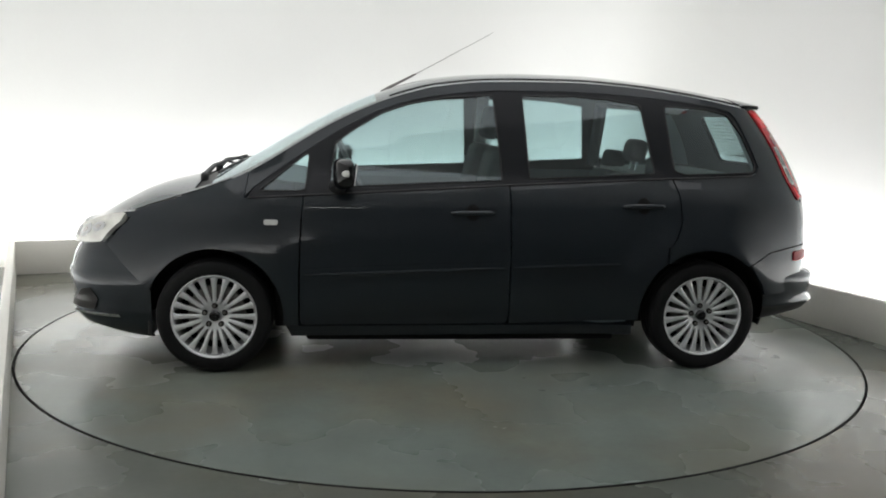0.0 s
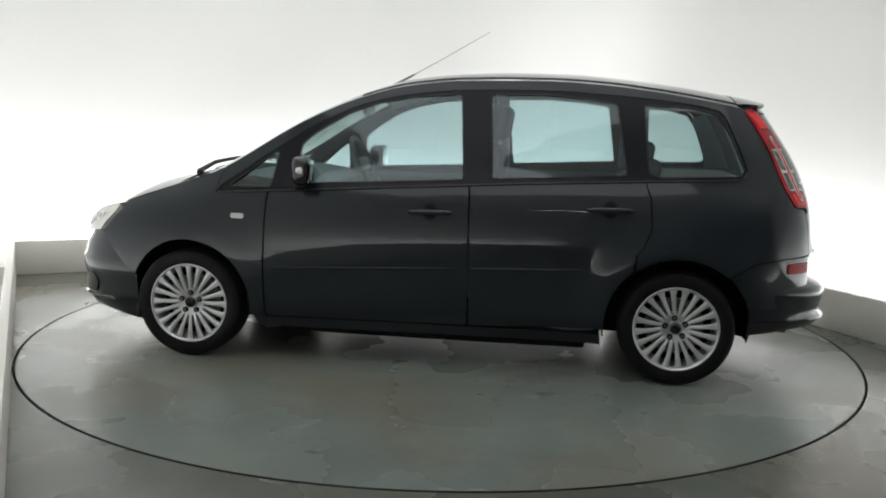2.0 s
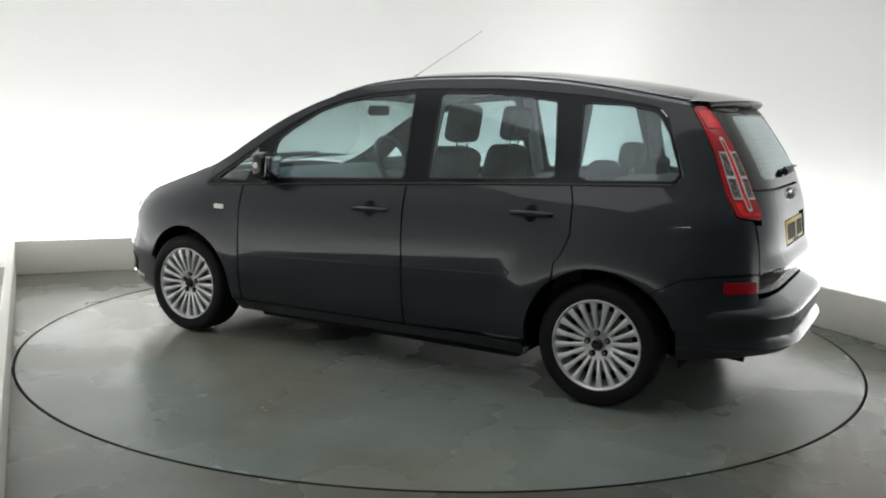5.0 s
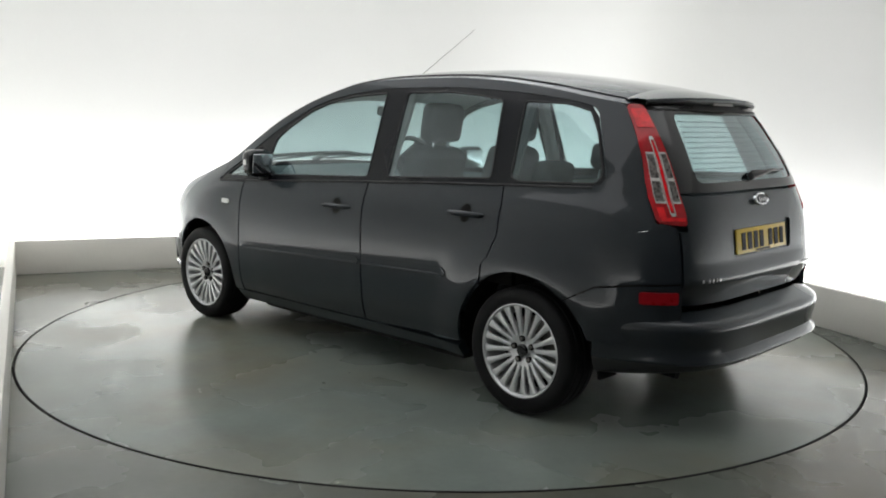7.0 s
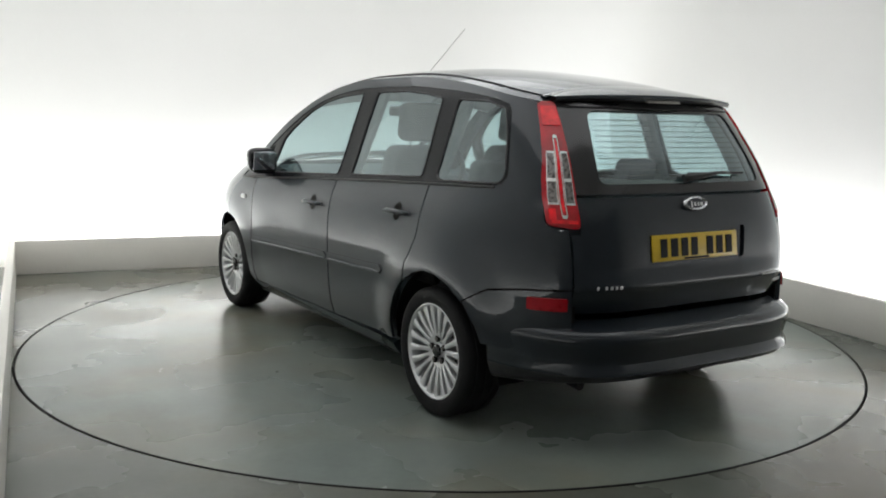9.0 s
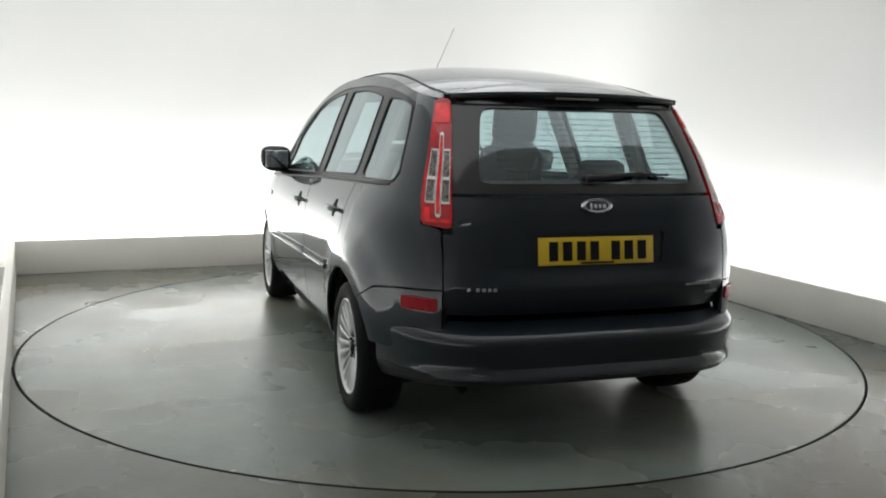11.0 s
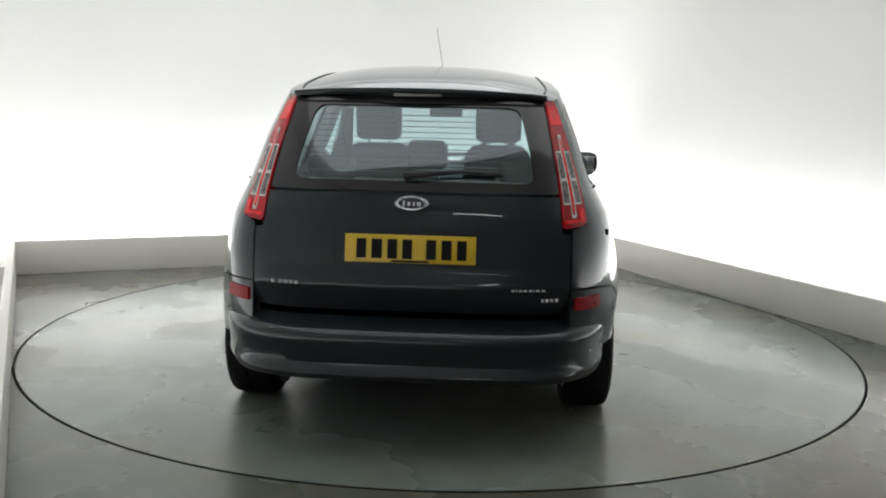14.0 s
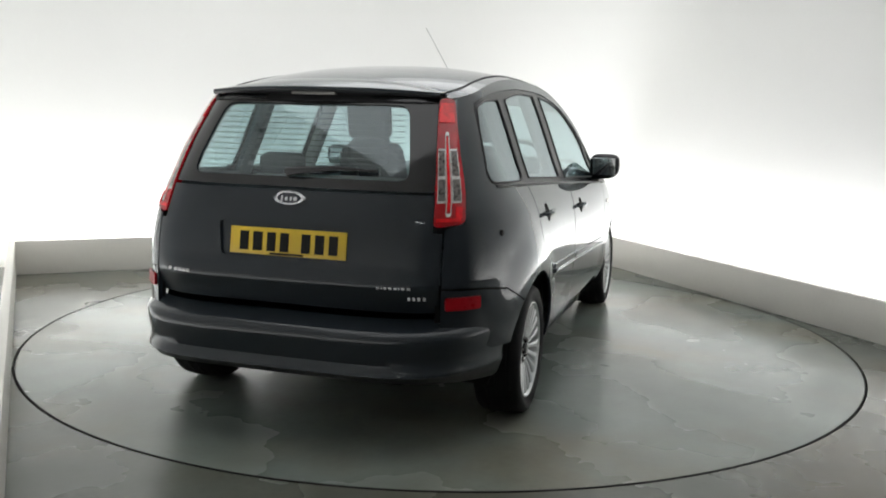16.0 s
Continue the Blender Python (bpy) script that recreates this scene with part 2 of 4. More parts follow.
def sheet(name, loop, surf, mat, parent, holes=(), step=0.05, lift=0.0, rim=0.014, both=True, out=None, label=""):
    """A panel: a polygon (with holes) in two of the body's coordinates, bent onto the surface surf, its edges folded inwards by rim.
    both: also its mirror image on the other side of the car."""
    loops = [dense(loop, step * 0.6)] + [dense(h, step * 0.6) for h in holes]
    pts, edges = [], []
    for lp in loops:
        base = len(pts)
        pts += [Vector(p) for p in lp]
        edges += [(base + k, base + (k + 1) % len(lp)) for k in range(len(lp))]
    xs, ys = [p[0] for p in loops[0]], [p[1] for p in loops[0]]
    allb = np.array([tuple(p) for p in pts])
    nx, ny = int((max(xs) - min(xs)) / step), int((max(ys) - min(ys)) / step)
    for i in range(1, nx + 1):
        for j in range(1, ny + 1):
            p = (min(xs) + (i - 0.5 + 0.5 * (j % 2)) * step, min(ys) + (j - 0.5) * step)
            if inside(p, loops[0]) and not any(inside(p, h) for h in loops[1:]) and np.min(np.sum((allb - p) ** 2, axis=1)) > (0.42 * step) ** 2:
                pts.append(Vector(p))
    v2, _, tris, *_ = delaunay_2d_cdt(pts, edges, [], 0, 1e-6)
    keep = []
    for t in tris:
        c = tuple(sum((v2[k] for k in t), Vector((0, 0))) / len(t))
        if inside(c, loops[0]) and not any(inside(c, h) for h in loops[1:]):
            keep.append(list(t))
    e = 0.002
    pos, nor = [], []
    for v in v2:
        a, b = v
        p = Vector(surf(a, b))
        du, dv = Vector(surf(a + e, b)) - Vector(surf(a - e, b)), Vector(surf(a, b + e)) - Vector(surf(a, b - e))
        n = du.cross(dv).normalized()
        way = out(p) if out else Vector((0, 1, 0))
        nor.append(n if n.dot(way) > 0 else -n)
        pos.append(p)
    pos = [p + n * lift for p, n in zip(pos, nor)]
    keep = [t if (pos[t[1]] - pos[t[0]]).cross(pos[t[2]] - pos[t[0]]).dot(nor[t[0]] + nor[t[1]] + nor[t[2]]) >= 0 else t[::-1] for t in keep]
    count = {}
    for t in keep:
        for a, b in zip(t, t[1:] + t[:1]):
            count[(a, b)] = 1
    faces = list(keep)
    if rim:
        for a, b in [k for k in count if (k[1], k[0]) not in count]:
            d = (pos[b] - pos[a])
            if d.length < 1e-7:
                continue
            side = d.cross(nor[a]).normalized()
            base = len(pos)
            pos += [pos[a], pos[b], pos[b] - nor[b] * rim, pos[a] - nor[a] * rim]
            nor += [side] * 4
            faces.append([base + 1, base, base + 3, base + 2])
    made = [raw(name, pos, faces, mat, parent, nor, label)]
    if both:
        made.append(raw(name, [(p.x, -p.y, p.z) for p in pos], [f[::-1] for f in faces], mat, parent, [(n.x, -n.y, n.z) for n in nor], label))
    return made


def grid(rows, close=False):
    """Faces for equal rows of points."""
    n = len(rows[0])
    faces = []
    for i in range(len(rows) - 1):
        for j in range(n - (0 if close else 1)):
            a, b = i * n + j, i * n + (j + 1) % n
            faces.append((a, b, b + n, a + n))
    return [p for r in rows for p in r], faces


def shell(name, rows, mat, parent, label="", close=False, outward=None, sharp=40):
    """A smooth skin over rows of points."""
    v, f = grid(rows, close)
    bm = bmesh.new()
    vs = [bm.verts.new(p) for p in v]
    for q in f:
        bm.faces.new([vs[k] for k in q])
    bmesh.ops.recalc_face_normals(bm, faces=bm.faces)
    if outward is not None:
        bm.normal_update()
        if sum(fc.normal.dot(outward(fc.calc_center_median())) * fc.calc_area() for fc in bm.faces) < 0:
            bmesh.ops.reverse_faces(bm, faces=bm.faces)
    return part(name, bm, mat, parent, label, sharp=sharp)


# ---------------------------------------------------------------- the bay
def bay_mesh(name, bm, mat, label, category, parent=None):
    bmesh.ops.transform(bm, matrix=BAY, verts=bm.verts)
    return tagged(part(name, bm, mat, parent, sharp=30), label, category, kind="structure")


def build_bay():
    # floor with a round opening for the turntable
    bm = bmesh.new()
    n = 160
    inner = [bm.verts.new((2.488 * math.cos(k * math.tau / n), 2.488 * math.sin(k * math.tau / n), 0)) for k in range(n)]
    low = [bm.verts.new((2.488 * math.cos(k * math.tau / n), 2.488 * math.sin(k * math.tau / n), -0.04)) for k in range(n)]
    outer = []
    for k in range(n):
        c, s = math.cos(k * math.tau / n), math.sin(k * math.tau / n)
        f = 9.0 / max(abs(c), abs(s))
        outer.append(bm.verts.new((f * c, f * s, 0)))
    for k in range(n):
        j = (k + 1) % n
        bm.faces.new((inner[k], outer[k], outer[j], inner[j]))
        bm.faces.new((low[k], inner[k], inner[j], low[j]))
    bay_mesh("floor", bm, FLOOR, "grey painted concrete floor, slightly glossy and scuffed", "floor")
    bm = bmesh.new()
    bmesh.ops.create_circle(bm, cap_ends=True, segments=96, radius=2.52, matrix=pose(0, 0, -0.042))
    bay_mesh("floor_pit", bm, GROOVE, "dark gap round the turntable", "floor gap")
    # low plinths that hide the lights
    h, th = 0.275, 0.05
    bm = box(bmesh.new(), pose((LEFT_U + PLINTH_U) / 2 - 0.02, PLINTH_V + th / 2, h / 2), PLINTH_U - LEFT_U + 0.14, th, h, 0.006)
    bay_mesh("plinth_back", bm, PLINTH, "low pale grey plinth along the backdrop", "plinth")
    bm = box(bmesh.new(), pose(PLINTH_U + th / 2, (PLINTH_V - 5.6) / 2 - 0.002, h / 2), th, PLINTH_V + 5.6, h, 0.006)
    bay_mesh("plinth_side", bm, PLINTH, "low pale grey plinth along the backdrop", "plinth")
    bm = box(bmesh.new(), pose(-2.4503 - th / 2, (PLINTH_V - 5.6) / 2 - 0.004, h / 2, 0, 0, 1.58), th, PLINTH_V + 5.6, h, 0.006)
    bay_mesh("plinth_left", bm, PLINTH, "low pale grey plinth along the side wall", "plinth")
    # white backdrop: back wall, rounded corner, side wall
    bu, bv, r = PLINTH_U + TROUGH, PLINTH_V + TROUGH, 1.0
    lu = LEFT_U - TROUGH
    line = [(lu, bv)] + [(lu + (bu - r - lu) * k / 6, bv) for k in range(1, 6)]
    line += [(bu - r + r * math.sin(a), bv - r + r * math.cos(a)) for a in (radians(90 * k / 14) for k in range(15))]
    line += [(bu, -5.6)]
    line2 = [(lu, bv + 0.1)] + [(p[0] + 0.1 * (0 if i < 6 else math.sin(radians(90 * min(14, i - 6) / 14))), p[1] + 0.1 * (1 if i < 6 else math.cos(radians(90 * min(14, i - 6) / 14)))) for i, p in enumerate(line)][1:]
    rows = [[(p[0], p[1], z) for p in line] for z in (0, 3.3)] + [[(p[0], p[1], z) for p in line2] for z in (3.3, 0)]
    v, f = grid(rows)
    bm = bmesh.new()
    vs = [bm.verts.new(p) for p in v]
    for q in f:
        bm.faces.new([vs[k] for k in q])
    bmesh.ops.recalc_face_normals(bm, faces=bm.faces)
    bay_mesh("backdrop", bm, WALL, "smooth white painted backdrop with a rounded corner", "backdrop")
    bm = box(bmesh.new(), pose(LEFT_U - TROUGH - 0.05, -2.0, 1.65), 0.1, 10.4, 3.3)
    bay_mesh("wall_left", bm, WALL, "plain white painted side wall", "wall")
    # unseen walls added round the camera for the paint to reflect
    bm = box(bmesh.new(), pose(0.0, -7.25, 1.65), 6.4, 0.1, 3.3)
    bay_mesh("wall_front", bm, ROOM, "unseen grey wall behind the camera, added for the car's reflections", "wall")
    bm = box(bmesh.new(), pose(PLINTH_U + TROUGH + 0.05, -6.45, 1.65), 0.1, 1.7, 3.3)
    bay_mesh("wall_right", bm, ROOM, "unseen grey wall beside the camera, added to close the room", "wall")
    bm = box(bmesh.new(), pose(0.0, -0.85, 3.36), 6.4, 8.3, 0.1)
    bay_mesh("ceiling", bm, CEIL, "plain white studio ceiling, out of view", "ceiling")
    # unseen ceiling piece added pale, to brighten reflections in the upper tailgate
    bm = box(bmesh.new(), pose(0.0, -6.2, 3.36), 6.4, 2.4, 0.1)
    bay_mesh("ceiling_rear", bm, CEIL, "unseen pale ceiling behind the camera, added for reflections", "ceiling")


def build_turntable():
    bm = bmesh.new()
    n = 160
    rings = []
    for r, z in ((0.02, 0), (0.6, 0), (1.2, 0), (1.9, 0), (2.472, 0), (2.475, -0.003), (2.475, -0.035)):
        rings.append([bm.verts.new((r * math.cos(k * math.tau / n), r * math.sin(k * math.tau / n), z)) for k in range(n)])
    bm.faces.new(rings[0])
    for a, b in zip(rings, rings[1:]):
        for k in range(n):
            bm.faces.new((a[k], b[k], b[(k + 1) % n], a[(k + 1) % n]))
    table = tagged(part("turntable", bm, DISC), "round grey painted turntable set flush in the floor", "turntable")
    bm = bmesh.new()
    a = [bm.verts.new((r * math.cos(k * math.tau / n), r * math.sin(k * math.tau / n), z)) for r, z in ((2.472, 0.0012), (2.477, 0.0012), (2.478, -0.03)) for k in range(n)]
    for q in range(2):
        for k in range(n):
            bm.faces.new((a[q * n + k], a[q * n + n + k], a[q * n + n + (k + 1) % n], a[q * n + (k + 1) % n]))
    part("edge_strip", bm, GROOVE, table, "dark metal edge strip")
    return table


# ---------------------------------------------------------------- the car's skin
HUB_F, HUB_R, HUB_Z = 1.325, -1.32, 0.306
width = curve((0.18, 0.800), (0.24, 0.836), (0.31, 0.864), (0.4, 0.880), (0.5, 0.888), (0.6, 0.892), (0.7, 0.893), (0.8, 0.888), (0.88, 0.876), (0.95, 0.855),
              (1.0, 0.832), (1.05, 0.806), (1.2, 0.746), (1.35, 0.688), (1.5, 0.624), (1.62, 0.56))
tail = curve((0.2, -2.06), (0.5, -2.07), (0.65, -2.065), (0.8, -2.054), (0.9, -2.040), (0.95, -2.030), (1.05, -2.000), (1.15, -1.955), (1.3, -1.862), (1.43, -1.772), (1.5, -1.72))
tail_c = curve((0.2, 0.76), (0.9, 0.74), (1.0, 0.70), (1.1, 0.60), (1.2, 0.51), (1.3, 0.45), (1.5, 0.40))
nose = curve((0.2, 2.06), (0.3, 2.13), (0.42, 2.18), (0.55, 2.18), (0.65, 2.16), (0.75, 2.11), (0.85, 2.00), (0.95, 1.82), (1.05, 1.7), (1.6, 1.5))
NOSE_C = 0.95
top_mid = curve((-1.9, 1.462), (-1.72, 1.492), (-1.55, 1.527), (-1.37, 1.557), (-1.03, 1.598), (-0.71, 1.622), (-0.4, 1.625), (-0.1, 1.612), (0.18, 1.580), (0.35, 1.535),
                (0.52, 1.470), (0.70, 1.390), (0.87, 1.300), (1.05, 1.195), (1.15, 1.135), (1.31, 1.045), (1.40, 1.012), (1.55, 0.985), (1.75, 0.940), (1.93, 0.880), (2.05, 0.815), (2.12, 0.755), (2.16, 0.70))
edge = curve((-1.72, 1.425), (-1.5, 1.462), (-1.2, 1.512), (-0.9, 1.547), (-0.6, 1.562), (-0.17, 1.556), (0.16, 1.522), (0.31, 1.485), (0.46, 1.436), (0.61, 1.372), (0.76, 1.294),
             (0.92, 1.196), (1.07, 1.100), (1.2, 1.030), (1.35, 0.972), (1.5, 0.922), (1.73, 0.842), (1.93, 0.755), (2.1, 0.66))


def ease(k):
    k = max(0.0, min(1.0, k))
    return k * k * (3 - 2 * k)


def tail_width(z):
    """Half the width towards the tail, where the cabin draws in."""
    return width(z) - 0.019 * ease((z - 0.92) / 0.25)


def half(x, z):
    """Half the car's width at the station x and the height z."""
    y = width(z) + (tail_width(z) - width(z)) * ease((-0.5 - x) / 1.0)
    d = x - tail(z)
    c = tail_c(z)
    if d < c:
        y *= max(1e-6, 1 - (1 - max(d, 0) / c) ** 2) ** 0.1786
    d = nose(z) - x
    if d < NOSE_C:
        y *= max(1e-6, 1 - (1 - max(d, 0) / NOSE_C) ** 2) ** 0.22
    y += 0.036 * math.exp(-((x - 1.0) / 1.05) ** 2) * (0.55 + 0.45 * ease((1.10 - z) / 0.25))
    for hx in (HUB_F, HUB_R):
        r = math.hypot(x - hx, z - HUB_Z)
        y += (0.024 if hx < 0 else 0.010) * ease((0.60 - r) / 0.23)
    return y


def side(x, z):
    return (x, half(x, z), z)


def rear(y, z):
    w = tail_width(z)
    k = min(0.999, abs(y) / w)
    return (tail(z) + tail_c(z) * (1 - math.sqrt(1 - k ** 5.6)), y, z)


def front(y, z):
    w = width(z)
    k = min(0.999, abs(y) / w)
    return (nose(z) - NOSE_C * (1 - math.sqrt(1 - k ** 4.545)), y, z)


def top(x, u):
    """The bonnet, screen and roof; u goes from -1 to 1 across the car."""
    ze = edge(x)
    ye = half(x, ze)
    return (x, ye * u, ze + (top_mid(x) - ze) * (1 - abs(u) ** 2.6))


def arch(hx, r, a0, a1, n=22):
    return [(hx + r * math.cos(radians(a0 + (a1 - a0) * k / n)), HUB_Z + r * math.sin(radians(a0 + (a1 - a0) * k / n))) for k in range(n + 1)]


def along(f, x0, x1, n=16):
    return [(x0 + (x1 - x0) * k / n, f(x0 + (x1 - x0) * k / n)) for k in range(n + 1)]


belt = curve((-1.6, 1.072), (-0.6, 1.025), (0.6, 0.955), (1.17, 0.922))
light_top = curve((-1.50, 1.425), (-1.42, 1.445), (-1.25, 1.468), (-1.0, 1.492), (-0.6, 1.512), (-0.2, 1.508), (0.1, 1.482), (0.31, 1.442), (0.46, 1.392), (0.64, 1.302), (0.85, 1.172), (1.0, 1.068), (1.14, 0.965))
lamp_out = [(0.710, 0.940), (0.693, 1.036), (0.671, 1.118), (0.647, 1.199), (0.623, 1.281), (0.597, 1.363), (0.573, 1.436)]
lamp_in = [(0.606, 0.926), (0.596, 1.045), (0.578, 1.16), (0.559, 1.27), (0.543, 1.35), (0.526, 1.437)]
REAR_X = [(rear(y, z)[0], z) for y, z in lamp_out]


def build_car():
    car = tagged(new("car"), "dark grey metallic family car with silver wheels on a turntable", "car")
    up = lambda p: Vector((0, 0, 1))
    back = lambda p: Vector((-1, 0, 0))
    ahead = lambda p: Vector((1, 0, 0.3))

    # side panels
    wing = [(0.892, 0.25), (0.892, 0.53), (0.882, 0.80), (0.872, 0.932)] + [(1.17, 0.924)] + [(1.155, 1.052)] + along(edge, 1.16, 1.735, 8)
    wing += [(1.752, 0.826), (1.763, 0.800), (1.78, 0.780), (1.807, 0.757), (1.85, 0.705), (1.888, 0.660), (1.73, 0.50)] + arch(HUB_F, 0.357, 21, 189)
    sheet("front_wing", wing, side, PAINT, car, label="dark grey front wing")
    door = [(0.882, 0.255), (0.882, 0.53), (0.873, 0.80), (0.863, 0.936)] + along(belt, 0.85, -0.215, 12) + [(-0.220, 0.92), (-0.226, 0.60), (-0.226, 0.255)]
    doors = sheet("front_door", rounded(door, 0.02, 2), side, PAINT, car, label="dark grey front door")
    rdoor = [(-0.236, 0.255), (-0.236, 0.60), (-0.230, 0.92), (-0.225, 1.002)] + along(belt, -0.24, -1.125, 10) + [(-1.155, 0.97), (-1.165, 0.82), (-1.127, 0.718), (-1.094, 0.680), (-1.087, 0.604)]
    rdoor += [(HUB_R + 0.372 * math.cos(radians(a)), HUB_Z + 0.372 * math.sin(radians(a))) for a in range(50, -9, -6)]
    rdoors = sheet("rear_door", rdoor, side, PAINT, car, label="dark grey rear door")
    quarter = [(-1.135, 1.048)] + along(belt, -1.15, -1.58, 6) + [(-1.632, 1.088), (-1.648, 1.12), (-1.607, 1.23), (-1.565, 1.325), (-1.535, 1.39), (-1.50, 1.425)]
    quarter += along(light_top, -1.48, 1.13, 40) + [(1.165, 0.93), (1.150, 1.050)] + along(edge, 1.14, -1.565, 50)
    quarter += REAR_X[::-1] + [(rear(0.68, 0.932)[0], 0.932), (rear(0.65, 0.921)[0], 0.921)] + [(rear(0.648, z)[0], z) for z in (0.90, 0.82, 0.74, 0.69)] + [(-1.86, 0.682), (-1.70, 0.660)]
    quarter += arch(HUB_R, 0.366, 131, 53, 12) + [(-1.103, 0.685), (-1.136, 0.722), (-1.173, 0.82), (-1.163, 0.97)]
    sheet("body_side", quarter, side, PAINT, car, label="dark grey rear quarter, roof rail and screen pillar")
    pillar = [(-1.63, 1.06), (-1.634, 1.12), (-1.588, 1.235), (-1.548, 1.33), (-1.515, 1.405)] + [(x + 0.02, z) for x, z in REAR_X[::-1]] + [(-1.84, 0.80), (-1.5, 0.80), (-1.5, 1.03)]
    sheet("pillar_lining", pillar, side, SIDE_LINING, car, lift=-0.045, rim=0, label="grey rear pillar lining")
    sill = [(0.955, 0.245), (-0.925, 0.245), (-0.935, 0.185), (0.93, 0.185)]
    sheet("sill", sill, side, PAINT, car, rim=0.05, label="dark grey sill below the doors")
    # lining behind the painted skin, so that joints read dark
    for s in (1, -1):
        for nm, x0, x1 in (("door_lining", 0.88, -0.22), ("door_lining", -0.24, -1.10)):
            rows = [[(x0 + ((x1 if z > 0.75 else max(x1, -0.90)) - x0) * k / 8, s * (half(x0 + (x1 - x0) * k / 8, z) - inset), z) for k in range(9)] for z, inset in ((0.24, 0.03), (0.5, 0.10), (0.74, 0.12), (0.8, 0.12), (0.93, 0.10), (1.0 if x1 < -0.5 else 0.96, 0.055))]
            shell(nm, rows, INNER, car, "dark cabin door trim", outward=lambda p, s=s: Vector((0, -s, 0)))
    # side window band: black frame with four openings
    dlo = along(belt, 1.16, -1.58, 40) + [(-1.628, 1.09), (-1.643, 1.12), (-1.602, 1.23), (-1.56, 1.322), (-1.53, 1.385), (-1.495, 1.42)] + along(light_top, -1.48, 1.12, 44)
    panes = [[(1.098, 0.960), (0.860, 1.148), (0.840, 1.148), (0.858, 0.964)],
             [(0.735, 0.985), (0.712, 1.20), (0.63, 1.268), (0.46, 1.372), (0.31, 1.425), (0.12, 1.462), (-0.145, 1.482), (-0.185, 1.030)],
             [(-0.335, 1.040), (-0.305, 1.484), (-0.60, 1.488), (-0.80, 1.474), (-0.975, 1.450), (-1.035, 1.078)],
             [(-1.112, 1.446), (-1.35, 1.437), (-1.487, 1.407), (-1.558, 1.303), (-1.630, 1.128), (-1.610, 1.090), (-1.205, 1.074), (-1.148, 1.092)]]
    panes = [rounded(p, 0.022) for p in panes]
    sheet("window_frame", dlo, side, PILLAR, car, holes=panes, lift=-0.004, rim=0.012, label="black window frame and pillars")
    for p, nm in zip(panes, ("quarter_light", "front_side_window", "rear_side_window", "rear_quarter_window")):
        cx, cz = sum(a for a, _ in p) / len(p), sum(b for _, b in p) / len(p)
        wide = [(a + (0.006 if a > cx else -0.006), b + (0.006 if b > cz else -0.006)) for a, b in p]
        for ob in sheet(nm, wide, side, GLASS, car, lift=-0.007, rim=0, label="green-tinted side glass"):
            ob.visible_shadow = False
    for p in panes:
        for s in (1, -1):
            pts = [(a, s * (half(a, b) - 0.003), b) for a, b in dense(p, 0.05)]
            part("window_seal", tube(pts + pts[:2], 0.0038, 5), TRIM, car, "black rubber window seal")
    # trim line under the windows, side mouldings, door handles
    for s in (1, -1):
        pts = [(x, s * (half(x, belt(x)) + 0.002), belt(x) + 0.002) for x in [1.15 - 2.75 * k / 40 for k in range(41)]]
        part("window_trim", tube(pts, 0.006, 6), TRIM, car, "black waist trim")
    for x0, x1, owner in ((0.866, -0.221, doors), (-0.241, -0.858, rdoors)):
        zc = lambda x: 0.545 + 0.0363 * (0.848 - x)
        lp = [(x0, zc(x0) - 0.024), (x0, zc(x0) + 0.020)] + along(lambda x: zc(x) + 0.022, x0 - 0.02, x1 + 0.03, 8) + [(x1, zc(x1)), (x1 + 0.02, zc(x1) - 0.024)]
        made = sheet("door_moulding", lp, side, PAINT, car, lift=0.009, rim=0.009, step=0.06, label="dark grey protective side moulding")
        for m, o, s in zip(made, owner, (1, -1)):
            m.parent = o
            xs = [x0 - 0.006 + (x1 + 0.03 - x0) * k / 10 for k in range(11)]
            part("moulding_edge", tube([(x, s * (half(x, zc(x) - 0.014) + 0.011), zc(x) - 0.014) for x in xs], [0.003] + [0.0075] * 9 + [0.003], 8), PAINT, o, "rounded lower edge of the moulding")
    for hx, hz, owner in ((-0.020, 0.862, doors), (-0.955, 0.907, rdoors)):
        for s, o in zip((1, -1), owner):
            y = half(hx, hz)
            # flat black disc on the skin paints the shade of the handle's hollow
            cup = [(0.036 * math.sin(k * math.tau / 20), 0.044 * math.cos(k * math.tau / 20)) for k in range(20)]
            bm = bmesh.new()
            ring = [bm.verts.new((hx + a, s * (half(hx + a, hz + b) + 0.0015), hz + b)) for a, b in cup]
            bm.faces.new(ring if s < 0 else ring[::-1])
            bmesh.ops.recalc_face_normals(bm, faces=bm.faces)
            part("handle_shade", bm, DARK, o, "flat dark disc for the shaded hollow behind the handle")
            bm = tube([(hx + 0.115, s * (y + 0.002), hz - 0.004), (hx + 0.095, s * (y + 0.018), hz - 0.003), (hx + 0.04, s * (y + 0.026), hz), (hx - 0.04, s * (y + 0.026), hz + 0.001),
                       (hx - 0.095, s * (y + 0.018), hz), (hx - 0.115, s * (y + 0.002), hz)], [0.007, 0.012, 0.013, 0.013, 0.012, 0.007], 10)
            part("door_handle", bm, PAINT, o, "dark grey bar door handle")
    # side repeater badges
    rows = rounded([(1.066, 0.789), (1.066, 0.817), (0.994, 0.817), (0.994, 0.789)], 0.012)
    sheet("side_repeater", rows, side, WHITE_LENS, car, lift=0.008, rim=0.010, step=0.03, label="small white side repeater lamp")

    # small round lock on the right rear quarter
    cap = lathe([(0.0005, 0.006), (0.010, 0.006), (0.013, 0.003), (0.013, -0.004)], 16)
